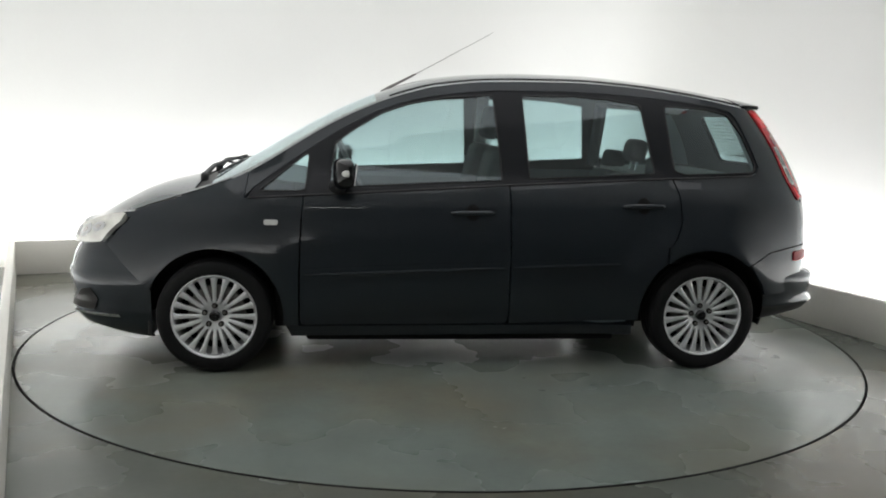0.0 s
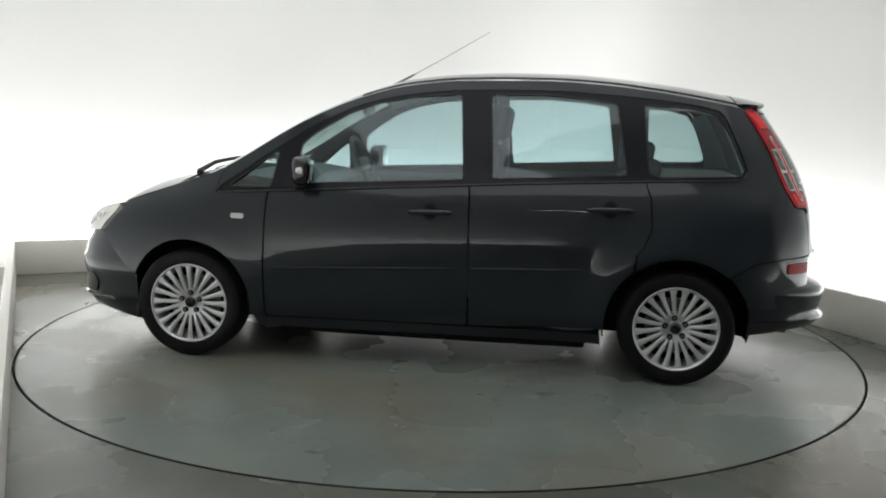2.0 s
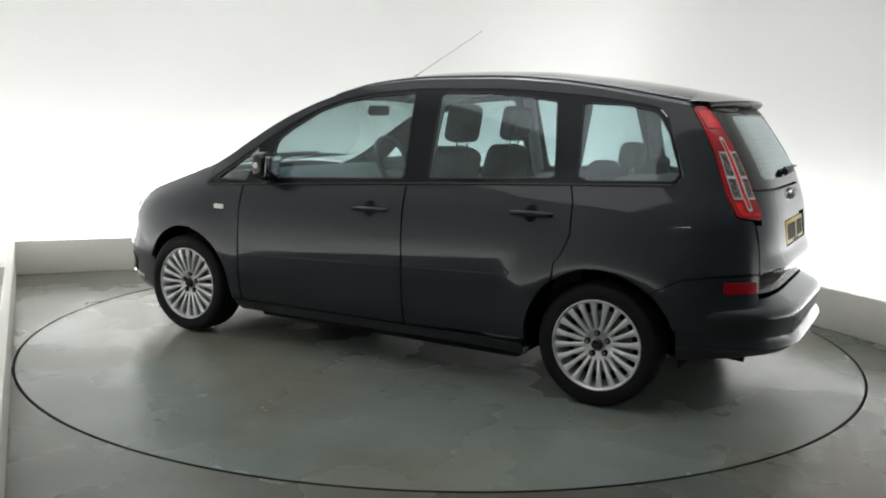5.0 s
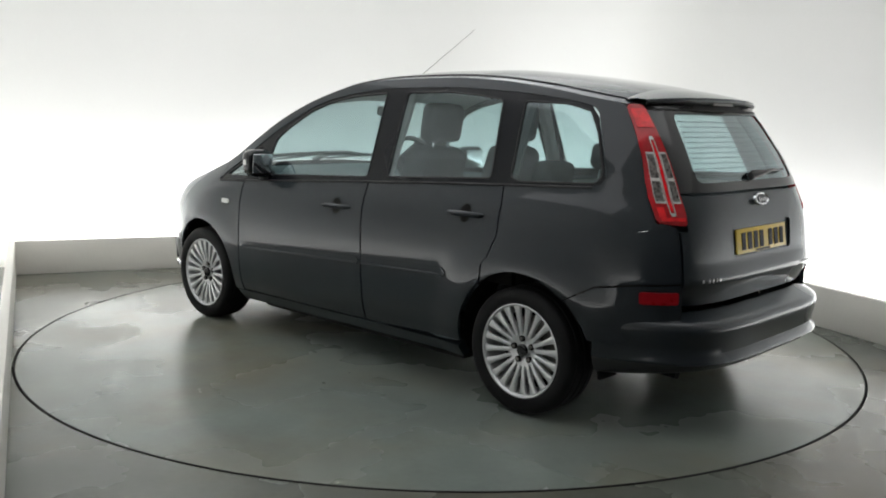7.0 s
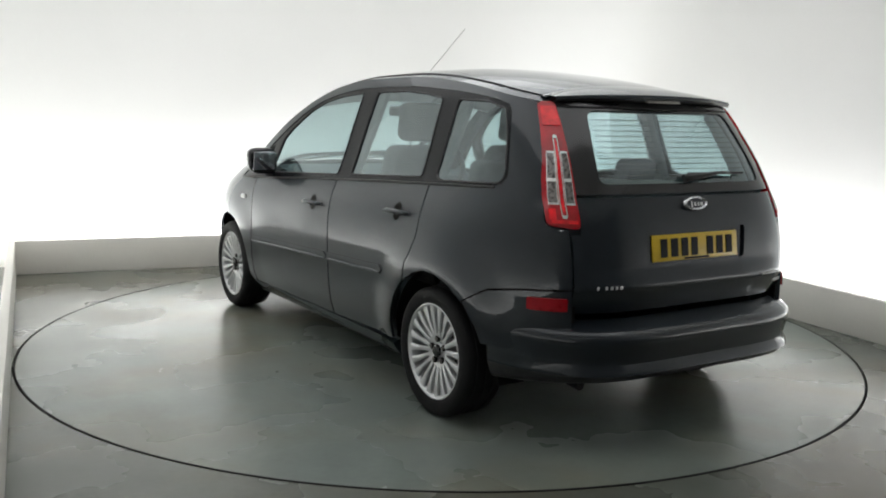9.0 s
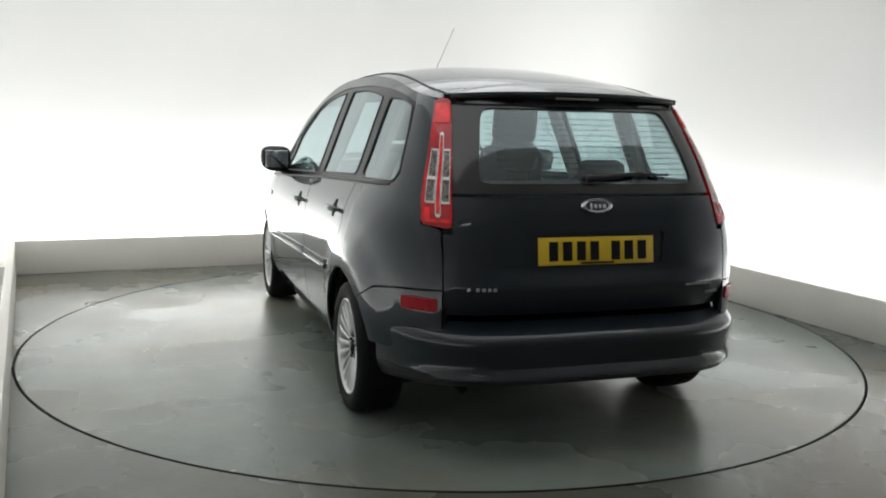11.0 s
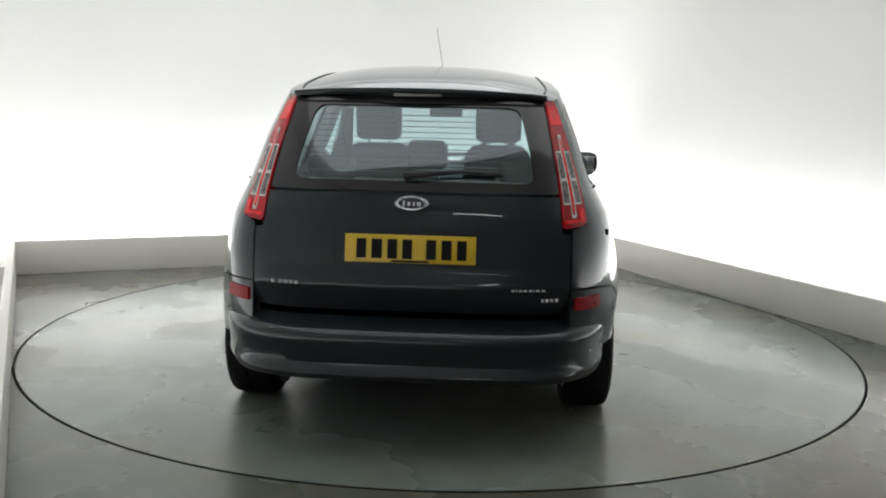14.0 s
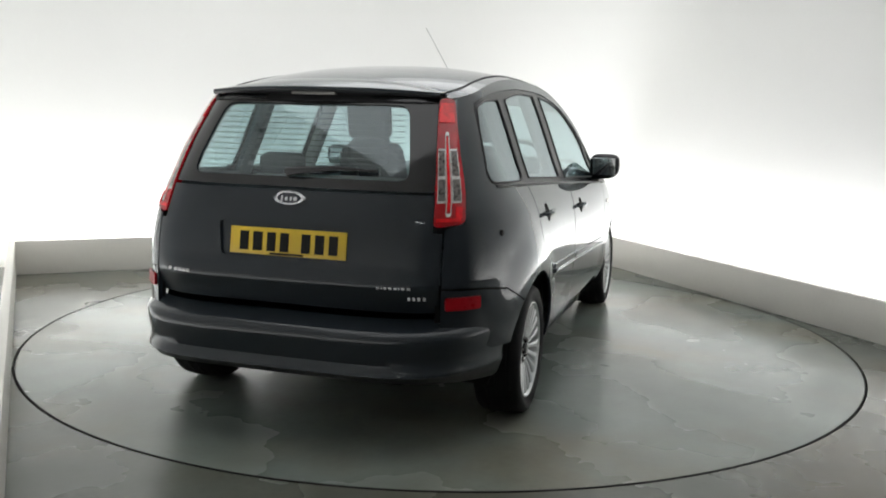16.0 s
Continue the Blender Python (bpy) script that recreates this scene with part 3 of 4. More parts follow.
    bmesh.ops.transform(cap, matrix=Matrix.Translation((-1.71, -half(-1.71, 0.89), 0.89)) @ pose(0, 0, 0, 0, 0, 180 - 8), verts=cap.verts)
    part("fuel_flap_lock", cap, DARK, car, "small dark round lock in the rear quarter")

    # bonnet, windscreen, roof
    bonnet_lip = curve((0.0, 0.752), (0.3, 0.748), (0.45, 0.738), (0.596, 0.766), (0.66, 0.794), (0.70, 0.818), (0.77, 0.836))
    n = 28
    rows = []
    for i in range(19):
        t = i / 18
        row = []
        for j in range(n + 1):
            u = (2 * j / n - 1)
            lip = bonnet_lip(abs(u) * 0.765)
            xe = front(u * 0.765, lip)[0]
            x = 1.44 + (xe - 1.44) * t
            p = top(x, u * 0.978)
            y1 = p[1] + (u * 0.765 - p[1]) * t ** 3
            row.append((x, y1, p[2] + (lip - p[2]) * t ** 4))
        rows.append(row)
    rows.append([(p[0] + 0.004, p[1], p[2] - 0.03) for p in rows[-1]])
    rows.insert(0, [(p[0] - 0.002, p[1], p[2] - 0.03) for p in rows[0]])
    shell("bonnet", rows, PAINT, car, "dark grey bonnet", outward=up, sharp=50)
    for s in (1, -1):
        part("bonnet_gap", tube([Vector(top(1.74 - 0.50 * i / 16, s * 0.987)) + Vector((0, 0, 0.001)) for i in range(17)], 0.0035, 6), DARK, car, "dark joint beside the bonnet")
    rows = [[top(1.46 - 0.13 * i / 4, u * 0.96) for u in [2 * j / 20 - 1 for j in range(21)]] for i in range(5)]
    rows = [[(p[0], p[1], p[2] - 0.012) for p in r] for r in rows]
    shell("scuttle", rows, TRIM, car, "black plastic scuttle below the windscreen", outward=up)
    ws = [[top(1.35 - 0.86 * i / 18, u * 0.925) for u in [2 * j / n - 1 for j in range(n + 1)]] for i in range(19)]
    o = shell("windscreen", ws, SCREEN, car, "clear curved windscreen", outward=up)
    o.visible_shadow = False
    for s in (1, -1):
        rows = [[top(1.44 - 0.95 * i / 22, s * (0.915 + 0.085 * j / 4)) for j in range(5)] for i in range(23)]
        shell("screen_pillar", rows, PAINT, car, "dark grey windscreen pillar", outward=up)
    rows = [[top(0.49 - 2.13 * i / 40, u) for u in [-1 + 2 * j / 40 for j in range(41)]] for i in range(41)]
    shell("roof", rows, PAINT, car, "dark grey roof", outward=up)
    rows = [[(p[0], p[1] * 0.97, p[2] - 0.035) for p in r] for r in rows]
    shell("headlining", rows, LINING, car, "pale cloth headlining", outward=lambda p: Vector((0, 0, -1)))
    for s in (1, -1):
        pts = [Vector(top(0.42 - 2.02 * i / 30, s * 0.90)) + Vector((0, 0, 0.003)) for i in range(31)]
        part("roof_strip", tube(pts, 0.003, 6), TRIM, car, "black roof gutter strip")

    # tailgate
    lower = [(0.640, 0.585), (0.642, 0.75), (0.640, 0.905), (0.606, 0.908), (0.593, 1.052), (-0.593, 1.052), (-0.606, 0.908), (-0.640, 0.905), (-0.642, 0.75), (-0.640, 0.585)]
    notch = rounded([(0.30, 0.775), (0.315, 0.915), (-0.315, 0.915), (-0.30, 0.775)], 0.02)

    def gate(y, z):
        x = rear(y, z)[0]
        k = max(0.0, min(1.0, (0.775 - z) / 0.09))
        x -= 0.024 * k * k * (3 - 2 * k) * max(0.0, 1 - (abs(y) / 0.64) ** 4)      # swelling towards the lower crease
        if z < 0.675:
            x += 0.045 * (0.675 - z) / 0.09      # undercut below the crease
        return (x, y, z)
    tg = sheet("tailgate", lower, gate, PAINT, car, holes=[notch], both=False, out=back, step=0.035, label="dark grey tailgate")[0]
    rec = lambda y, z: (rear(y, z)[0] + 0.013, y, z)
    sheet("plate_recess", [(0.305, 0.77), (0.32, 0.92), (-0.32, 0.92), (-0.305, 0.77)], rec, PAINT, tg, both=False, out=back, rim=0, label="dark grey number plate recess")
    bm = box(bmesh.new(), pose(-2.041, 0, 0.838, 0, 8, 0), 0.008, 0.524, 0.113, 0.003)
    plate = part("number_plate", bm, YELLOW, tg, "yellow rear number plate with dark bars")
    xs = -0.222
    for wd in (0.052, 0.056, 0.052, 0.052, None, 0.052, 0.054, 0.052):
        if wd is None:
            xs += 0.036
            continue
        boxed("plate_bar", -2.0465, -(xs + wd / 2), 0.838, 0.003, wd * 0.74, 0.078, INK, plate, 0, 0, 8)
        xs += wd + 0.008
    boxed("plate_bar", -2.0532, 0, 0.790, 0.003, 0.15, 0.008, INK, plate, 0, 0, 8)
    # oval badge without lettering
    bm = lathe([(0.0005, 0.010), (0.045, 0.010), (0.052, 0.006), (0.056, 0.012), (0.060, 0.006), (0.060, -0.004)], 40)
    bmesh.ops.transform(bm, matrix=Matrix.Translation((-2.018, 0, 1.018)) @ pose(0, 0, 0, 0, 18, 0) @ pose(0, 0, 0, 0, 0, 90) @ Matrix.Diagonal((1.2, 1, 0.53, 1)), verts=bm.verts)
    badge = part("oval_badge", bm, CHROME, tg, "chrome oval badge")
    bm = lathe([(0.0005, 0.013), (0.043, 0.012), (0.046, 0.006)], 40)
    bmesh.ops.transform(bm, matrix=Matrix.Translation((-2.018, 0, 1.018)) @ pose(0, 0, 0, 0, 18, 0) @ pose(0, 0, 0, 0, 0, 90) @ Matrix.Diagonal((1.2, 1, 0.50, 1)), verts=bm.verts)
    part("badge_field", bm, BLUE, badge, "dark blue oval field")
    for k, wd in enumerate((0.010, 0.014, 0.010, 0.018)):
        boxed("badge_mark", -2.0325, 0.030 - 0.020 * k, 1.018, 0.002, wd * 0.85, 0.016 if k else 0.026, ALLOY, badge, 0.0005, 0, 18)
    # small chrome marks
    for y0, dz, ws_ in ((0.565, 0.695, (0.034, 0.020, 0.022, 0.018, 0.020)), (-0.405, 0.690, (0.017, 0.008, 0.017, 0.019, 0.017, 0.008, 0.019, 0.021)), (-0.525, 0.648, (0.016, 0.016, 0.018, 0.018))):
        y = y0
        for wd in ws_:
            p = rear(y, dz)
            boxed("chrome_mark", gate(y, dz)[0] - 0.003, y - wd / 2, dz, 0.004, wd * 0.75, 0.009 if len(ws_) > 5 else 0.013, MARK, tg, 0.001, 0, 0, math.degrees(math.atan2(p[0] - rear(y - 0.03, dz)[0], 0.03)))
            y -= wd + 0.002
    # rear window
    gl_out = [(0.590, 1.064)] + lamp_in[2:] + [(-a, b) for a, b in lamp_in[2:][::-1]] + [(-0.590, 1.064)]
    clear = rounded([(0.49, 1.105), (0.475, 1.20), (0.425, 1.405), (-0.425, 1.405), (-0.475, 1.20), (-0.49, 1.105)], 0.05)
    sheet("rear_window_border", gl_out, rear, GLOSS_BLACK, tg, holes=[clear], both=False, out=back, rim=0.004, label="black border of the rear window")
    ob = sheet("rear_window", [(a * 1.015, b + (0.005 if b > 1.2 else -0.005)) for a, b in clear], rear, REAR_GLASS, tg, both=False, out=back, lift=-0.005, rim=0, label="green-tinted heated rear window")[0]
    ob.visible_shadow = False
    for k in range(11):
        z = 1.14 + 0.0225 * k
        w = 0.465 - 0.05 * k / 10
        part("heater_wire", tube([(rear(y, z)[0] + 0.008, y, z) for y in [w - 2 * w * j / 14 for j in range(15)]], 0.0019, 4), WIRE, ob)
    inner_hole = [(a * 1.02, 1.25 + (b - 1.25) * 1.03) for a, b in clear]
    sheet("tailgate_lining", [(a * 1.0, b) for a, b in gl_out], rear, INNER, tg, holes=[inner_hole], both=False, out=back, lift=-0.025, rim=0, label="grey tailgate lining")
    sheet("tailgate_lining", [(0.66, 0.60), (0.66, 1.09), (-0.66, 1.09), (-0.66, 0.60)], rear, INNER, tg, both=False, out=back, lift=-0.06, rim=0, label="grey tailgate lining")
    # rear wiper
    p0 = rear(0.0, 1.125)
    bm = tube([(p0[0] - 0.012, 0.03, 1.124), (p0[0] - 0.032, -0.02, 1.132), (rear(-0.2, 1.15)[0] - 0.025, -0.20, 1.148), (rear(-0.33, 1.14)[0] - 0.022, -0.33, 1.142)], [0.019, 0.014, 0.007, 0.004], 8)
    wip = part("rear_wiper", bm, TRIM, tg, "black rear wiper arm")
    part("wiper_blade", tube([(rear(y, 1.140)[0] - 0.010, y, 1.143 + 0.008 * (y + 0.2)) for y in (-0.36, -0.25, -0.12, 0.0)], 0.0055, 6), TRIM, wip)
    # roof spoiler
    rows = []
    for j in range(25):
        y = 0.538 - 1.076 * j / 24
        u = y / 0.538
        xe = -1.808 + 0.100 * abs(u) ** 2.4
        zt = 1.474 - 0.017 * abs(u) ** 2.4
        xf_ = -1.60
        ye = half(xf_, edge(xf_))
        zf = edge(xf_) + (top_mid(xf_) - edge(xf_)) * (1 - min(1, abs(y) / ye) ** 2.6)
        sec = [(xf_, y, zf + 0.003)]
        for k in range(1, 7):
            t = k / 6
            sec.append((xf_ + (xe - xf_) * t, y, zf + 0.003 + (zt - zf) * t + 0.004 * math.sin(math.pi * t)))
        sec += [(xe - 0.004, y, zt - 0.008), (xe + 0.004, y, zt - 0.020), (xe + 0.035, y, 1.444), (rear(y, 1.415)[0] - 0.004, y, 1.416)]
        rows.append(sec)
    sp = shell("roof_spoiler", rows, PAINT, tg, "dark grey roof spoiler", outward=lambda p: Vector((0, 0, 1 if p.z > 1.46 else -1)), sharp=50)
    sp.data.materials.append(TRIM)
    for f in sp.data.polygons:
        if f.index % 10 >= 7:
            f.material_index = 1
    boxed("high_brake_lamp", -1.796, 0, 1.449, 0.02, 0.20, 0.012, STEEL, sp, 0.003)
    # rear lamps
    loop = lamp_out + lamp_in[::-1]
    lamps = sheet("rear_lamp", rounded(loop, 0.022, 3), rear, RED, car, out=lambda p: Vector((-1, 0.3, 0)), step=0.03, lift=0.006, rim=0.03, label="tall red rear lamp")

    sheet("lamp_housing", [(a + (0.012 if k < len(lamp_out) else -0.012), b) for k, (a, b) in enumerate(loop)], rear, INNER, car, out=lambda p: Vector((-1, 0.3, 0)), lift=-0.034, rim=0, label="dark rear lamp housing")

    def strip(f0, f1, z0, z1):
        a, b = [], []
        for k in range(7):
            z = z0 + (z1 - z0) * k / 6
            i = max(q for q in range(len(lamp_out) - 1) if lamp_out[q][1] <= z + 1e-9)
            t = (z - lamp_out[i][1]) / (lamp_out[i + 1][1] - lamp_out[i][1])
            yo = lamp_out[i][0] + t * (lamp_out[i + 1][0] - lamp_out[i][0])
            ii = max(q for q in range(len(lamp_in) - 1) if lamp_in[q][1] <= z + 1e-9)
            t = (z - lamp_in[ii][1]) / (lamp_in[ii + 1][1] - lamp_in[ii][1])
            yi = lamp_in[ii][0] + t * (lamp_in[ii + 1][0] - lamp_in[ii][0])
            a.append((yi + (yo - yi) * f0, z))
            b.append((yi + (yo - yi) * f1, z))
        return a + b[::-1]
    inserts = []
    for a, b in ((0.08, 0.34), (0.59, 0.85)):
        for z0, z1 in ((1.028, 1.110), (1.124, 1.222)):
            inserts.append((a, b, z0, z1, CHAMBER, "lamp_chamber"))
        inserts += [(a, b, 1.111, 1.123, CLEAR, "lamp_strip"), (a, b, 1.020, 1.027, CLEAR, "lamp_strip"), (a, b, 1.223, 1.230, CLEAR, "lamp_strip")]
        e = b if a < 0.3 else a
        inserts.append((e - 0.014, e + 0.014, 1.02, 1.23, CLEAR, "lamp_strip"))
    inserts += [(0.375, 0.40, 0.975, 1.290, CLEAR, "lamp_strip"), (0.53, 0.555, 0.975, 1.290, CLEAR, "lamp_strip"), (0.40, 0.53, 0.968, 0.980, CLEAR, "lamp_strip"), (0.40, 0.53, 1.284, 1.296, CLEAR, "lamp_strip")]
    for e in (0.08, 0.85):
        inserts.append((e - 0.012, e + 0.012, 1.02, 1.23, CLEAR, "lamp_strip"))
    inserts += [(0.06, 0.88, 1.335, 1.415, BRIGHT_RED, "red_reflector"), (0.07, 0.86, 0.948, 0.962, BRIGHT_RED, "red_reflector"),
                (0.70, 0.90, 0.962, 1.005, BRIGHT_RED, "red_reflector"), (0.42, 0.51, 0.99, 1.275, BRIGHT_RED, "red_reflector")]
    for f0, f1, z0, z1, mt, nm in inserts:
        for ob, o in zip(sheet(nm, strip(f0, f1, z0, z1), rear, mt, car, out=lambda p: Vector((-1, 0.3, 0)), step=0.03, lift=0.009, rim=0.003, label="clear lamp insert" if mt is CLEAR else "bright red reflector" if mt is BRIGHT_RED else "grey lamp chamber"), lamps):
            ob.parent = o
    refl = rounded([(0.664, 0.600), (0.664, 0.652), (0.775, 0.652), (0.775, 0.600)], 0.008, 2)
    sheet("rear_reflector", refl, rear, DEEP_RED, car, out=lambda p: Vector((-1, 0.3, 0)), step=0.03, lift=0.008, rim=0.02, label="dark red bumper reflector")

    # bumpers swept round the corners
    def sweep(zs, tip, c, wf, power, sgn, x_end, cols=44):
        rows = []
        for z, dx in zs:
            w = wf(z)
            row = []
            cmax = math.acos(max(-1, 1 - abs(x_end - tip - dx) / c))
            for j in range(cols + 1):
                ph = cmax * (2 * j / cols - 1)
                row.append((tip + dx + sgn * c * (1 - math.cos(ph)), math.copysign(w * abs(math.sin(ph)) ** power, ph), z + (0.0 if z > 0.32 else 0.035 * (1 - abs(2 * j / cols - 1) ** 2) * (1 if sgn > 0 else 0.3))))
            rows.append(row)
        return rows
    wr = curve((0.2, 0.825), (0.3, 0.858), (0.4, 0.878), (0.5, 0.884), (0.6, 0.884))
    zs = [(0.266, 0.16), (0.270, 0.070), (0.282, 0.026), (0.306, 0.006), (0.345, -0.006), (0.360, 0.000), (0.385, 0.022), (0.42, 0.016), (0.465, 0.006), (0.490, 0.004), (0.508, 0.012), (0.522, 0.034), (0.536, 0.07), (0.560, 0.115)]
    bump = shell("rear_bumper", sweep(zs, -2.160, 0.86, wr, 0.4, 1, -1.685), PAINT, car, "dark grey rear bumper", outward=lambda p: Vector((p.x + 1.2, p.y, 0.1)), sharp=50)
    bump.data.materials.append(TRIM)
    for f in bump.data.polygons:
        if f.center.z < 0.345:
            f.material_index = 1      # black below the lip
    lp = [(-1.676, 0.42), (-1.655, 0.475), (-1.60, 0.553), (-1.572, 0.583), (-1.70, 0.652), (-1.86, 0.674), (rear(0.648, 0.682)[0], 0.682), (rear(0.648, 0.53)[0], 0.53), (-1.80, 0.42)]
    sheet("bumper_corner", lp, side, PAINT, car, rim=0.02, step=0.04, label="dark grey bumper corner")
    sheet("corner_backing", [(-1.60, 0.63), (-1.66, 0.70), (rear(0.63, 0.70)[0], 0.70), (rear(0.63, 0.50)[0], 0.50), (-1.70, 0.50)], side, DARK, car, lift=-0.024, rim=0, label="black backing of the bumper corner")
    zs = [(0.16, -0.16), (0.20, -0.05), (0.24, -0.02), (0.30, 0.0), (0.315, -0.012), (0.38, -0.01), (0.44, 0.004), (0.500, 0.006), (0.514, -0.010), (0.58, -0.026), (0.64, -0.062), (0.68, -0.095), (0.70, -0.12)]
    wf = curve((0.1, 0.80), (0.2, 0.845), (0.3, 0.872), (0.5, 0.890), (0.7, 0.890))
    fb = shell("front_bumper", sweep(zs, 2.185, 0.90, wf, 0.42, -1, 1.655), PAINT, car, "dark grey front bumper", outward=lambda p: Vector((p.x - 1.2, p.y, 0.1)), sharp=50)
    fdx = curve(*[q for k, q in enumerate(zs) if k not in (4, 8)])
    on_bumper = lambda y, z: (2.185 + fdx(z) - 0.90 * (1 - math.sqrt(1 - min(0.999, abs(y) / wf(z)) ** 4.762)), y, z)
    for loop, mt, nm, lb, lf in (([(0.56, 0.30), (0.67, 0.405), (0.725, 0.418), (0.742, 0.36), (0.73, 0.305)], GLOSS_BLACK, "fog_lamp_recess", "black fog lamp recess", 0.006),
                                 ([(0.58, 0.268), (0.58, 0.282), (0.79, 0.290), (0.79, 0.276)], CHROME, "chrome_strip", "chrome strip below the fog lamp", 0.008)):
        for ob in sheet(nm, loop, on_bumper, mt, fb, out=lambda p: Vector((1, 0.5, 0)), step=0.03, lift=lf, rim=0.012, label=lb):
            ob.parent = fb
    grille = [(0.43, 0.60), (0.42, 0.735), (-0.42, 0.735), (-0.43, 0.60)]
    sheet("grille", grille, front, GLOSS_BLACK, fb, both=False, out=ahead, lift=-0.04, rim=0.02, label="black front grille")
    hl = [(0.46, 0.642), (0.445, 0.728), (0.596, 0.758), (0.659, 0.788), (0.700, 0.813), (0.742, 0.825), (0.760, 0.780), (0.756, 0.755), (0.742, 0.668), (0.68, 0.658), (0.576, 0.646)]
    for ob in sheet("headlamp", rounded(hl, 0.015, 3), front, HEADLAMP, car, out=lambda p: Vector((1, 0.5, 0)), step=0.03, lift=0.004, rim=0.03, label="large clear headlamp"):
        ob.name = "headlamp"
    lamps = [o for o in car.children if o.name.startswith("headlamp")]
    for y, z, r in ((0.540, 0.694, 0.036), (0.632, 0.716, 0.036), (0.698, 0.742, 0.026)):
        for nm, q, mt, lf in (("reflector_bowl", r, ALLOY, 0.007), ("lamp_bulb", r * 0.42, CLEAR, 0.010)):
            ring = [(y + q * math.cos(k * math.tau / 20), z + q * math.sin(k * math.tau / 20)) for k in range(20)]
            for ob, o in zip(sheet(nm, ring, front, mt, car, out=lambda p: Vector((1, 0.5, 0)), step=0.03, lift=lf, rim=0.003, label="round lamp reflector"), lamps):
                ob.parent = o

    # mirrors
    for s in (1, -1):
        bm = bmesh.new()
        bmesh.ops.create_uvsphere(bm, u_segments=24, v_segments=16, radius=1)
        for v in bm.verts:
            x, y, z = v.co
            k = lambda a: math.copysign(abs(a) ** 0.55, a)
            v.co = (0.650 + 0.062 * k(x) * (1 if x > 0 else 0.55) - 0.02 * y, s * (0.940 + 0.100 * k(y)), 1.058 + 0.082 * k(z) * (1 - 0.12 * y) + 0.012 * y)
        if s < 0:
            bmesh.ops.reverse_faces(bm, faces=bm.faces)
        mir = part("door_mirror", bm, GLOSS_BLACK, doors[0 if s > 0 else 1], "black door mirror housing", sharp=60)
        part("mirror_arm", tube([(0.70, s * 0.83, 0.975), (0.685, s * 0.87, 0.985), (0.665, s * 0.91, 1.005)], [0.05, 0.040, 0.032], 10), TRIM, mir, "black mirror arm")
        boxed("mirror_glass", 0.6080, s * 0.940, 1.058, 0.006, 0.150, 0.112, CHROME, mir, 0.003, 0, -6, s * 8, "mirror glass")
        boxed("mirror_cap", 0.645, s * 1.012, 1.066, 0.050, 0.062, 0.046, WHITE_LENS, mir, 0.018, 0, 0, -s * 14, "pale lens on the mirror", 3)
    # aerial
    part("aerial", tube([(0.44, -0.004, 1.492), (0.385, -0.002, 1.532), (0.24, 0.004, 1.608), (0.23, 0.004, 1.613), (-0.228, 0.027, 1.868)], [0.016, 0.009, 0.006, 0.0018, 0.0014], 8), STEEL, car, "thin grey roof aerial")
    # front wipers: pivot, arm and blade
    for y0, y1 in ((0.47, -0.25), (-0.1, -0.62)):
        a, b = Vector(top(1.43, y0 / 0.8)), Vector(top(1.28, y1 / 0.8))
        lift = Vector((0, 0, 0.03))
        w = part("front_wiper", tube([a + lift * 0.6, a * 0.8 + b * 0.2 + lift * 1.6, (a + b) / 2 + lift * 1.5, b + lift], [0.016, 0.013, 0.010, 0.006], 8), TRIM, car, "black windscreen wiper")
        part("wiper_pivot", tube([a - lift * 0.5, a + lift * 0.7, a + lift * 1.1], [0.022, 0.022, 0.012], 12), TRIM, w)
        d = Vector((-0.05, 0, 0.012))
        part("wiper_blade", tube([a * 0.9 + b * 0.1 + d + lift * 0.3, (a + b) / 2 + d + lift * 0.7, a * -0.05 + b * 1.05 + d + lift * 0.5], [0.006, 0.008, 0.006], 8), TRIM, w)
        part("wiper_link", tube([(a + b) / 2 + lift * 1.4, (a + b) / 2 + d + lift * 0.7], 0.007, 8), TRIM, w)

    # wheels
    build_wheels(car)
    # floor pan and wheel housings
    bm = box(bmesh.new(), pose(0, 0, 0.205), 1.72, 1.50, 0.14, 0.02)
    part("floor_pan", bm, DARK, car, "black underbody")
    boxed("floor_pan", 0.1, 0, 0.29, 3.3, 1.10, 0.20, DARK, car, 0.03)
    boxed("engine_tray", 1.50, 0, 0.25, 0.9, 1.06, 0.16, DARK, car, 0.03)
    boxed("silencer", -1.74, -0.10, 0.315, 0.40, 0.80, 0.15, DARK, car, 0.06, seg=4)
    part("exhaust_pipe", tube([(-1.45, 0.50, 0.30), (-1.75, 0.52, 0.275), (-1.88, 0.53, 0.262), (-1.94, 0.53, 0.258)], 0.021, 14), DARK, car, "black exhaust pipe under the bumper")
    for hx in (HUB_F, HUB_R):
        for s in (1, -1):
            rows = [[(hx + r * math.cos(radians(a)), s * min(y, half(hx + r * math.cos(radians(a)), HUB_Z + r * math.sin(radians(a))) - 0.035), HUB_Z + r * math.sin(radians(a))) for a in range(-12, 193, 12)] for r, y in ((0.375, 0.870), (0.385, 0.84), (0.385, 0.64), (0.05, 0.63))]
            shell("wheel_housing", rows, DARK, car, "black wheel housing liner")
    for s in (1, -1):
        boxed("mud_flap", 1.668, s * 0.745, 0.235, 0.02, 0.16, 0.11, TRIM, car, 0.006)
    for s in (1, -1):
        boxed("inner_wing", 0.955, s * 0.795, 0.56, 0.13, 0.05, 0.66, DARK, car, 0.01)
        boxed("inner_quarter", -1.13, s * 0.80, 0.80, 0.16, 0.03, 0.44, DARK, car, 0.01)
        boxed("inner_sill", 0.0, s * 0.78, 0.27, 1.78, 0.06, 0.10, DARK, car, 0.01)
    build_cabin(car)
    return car


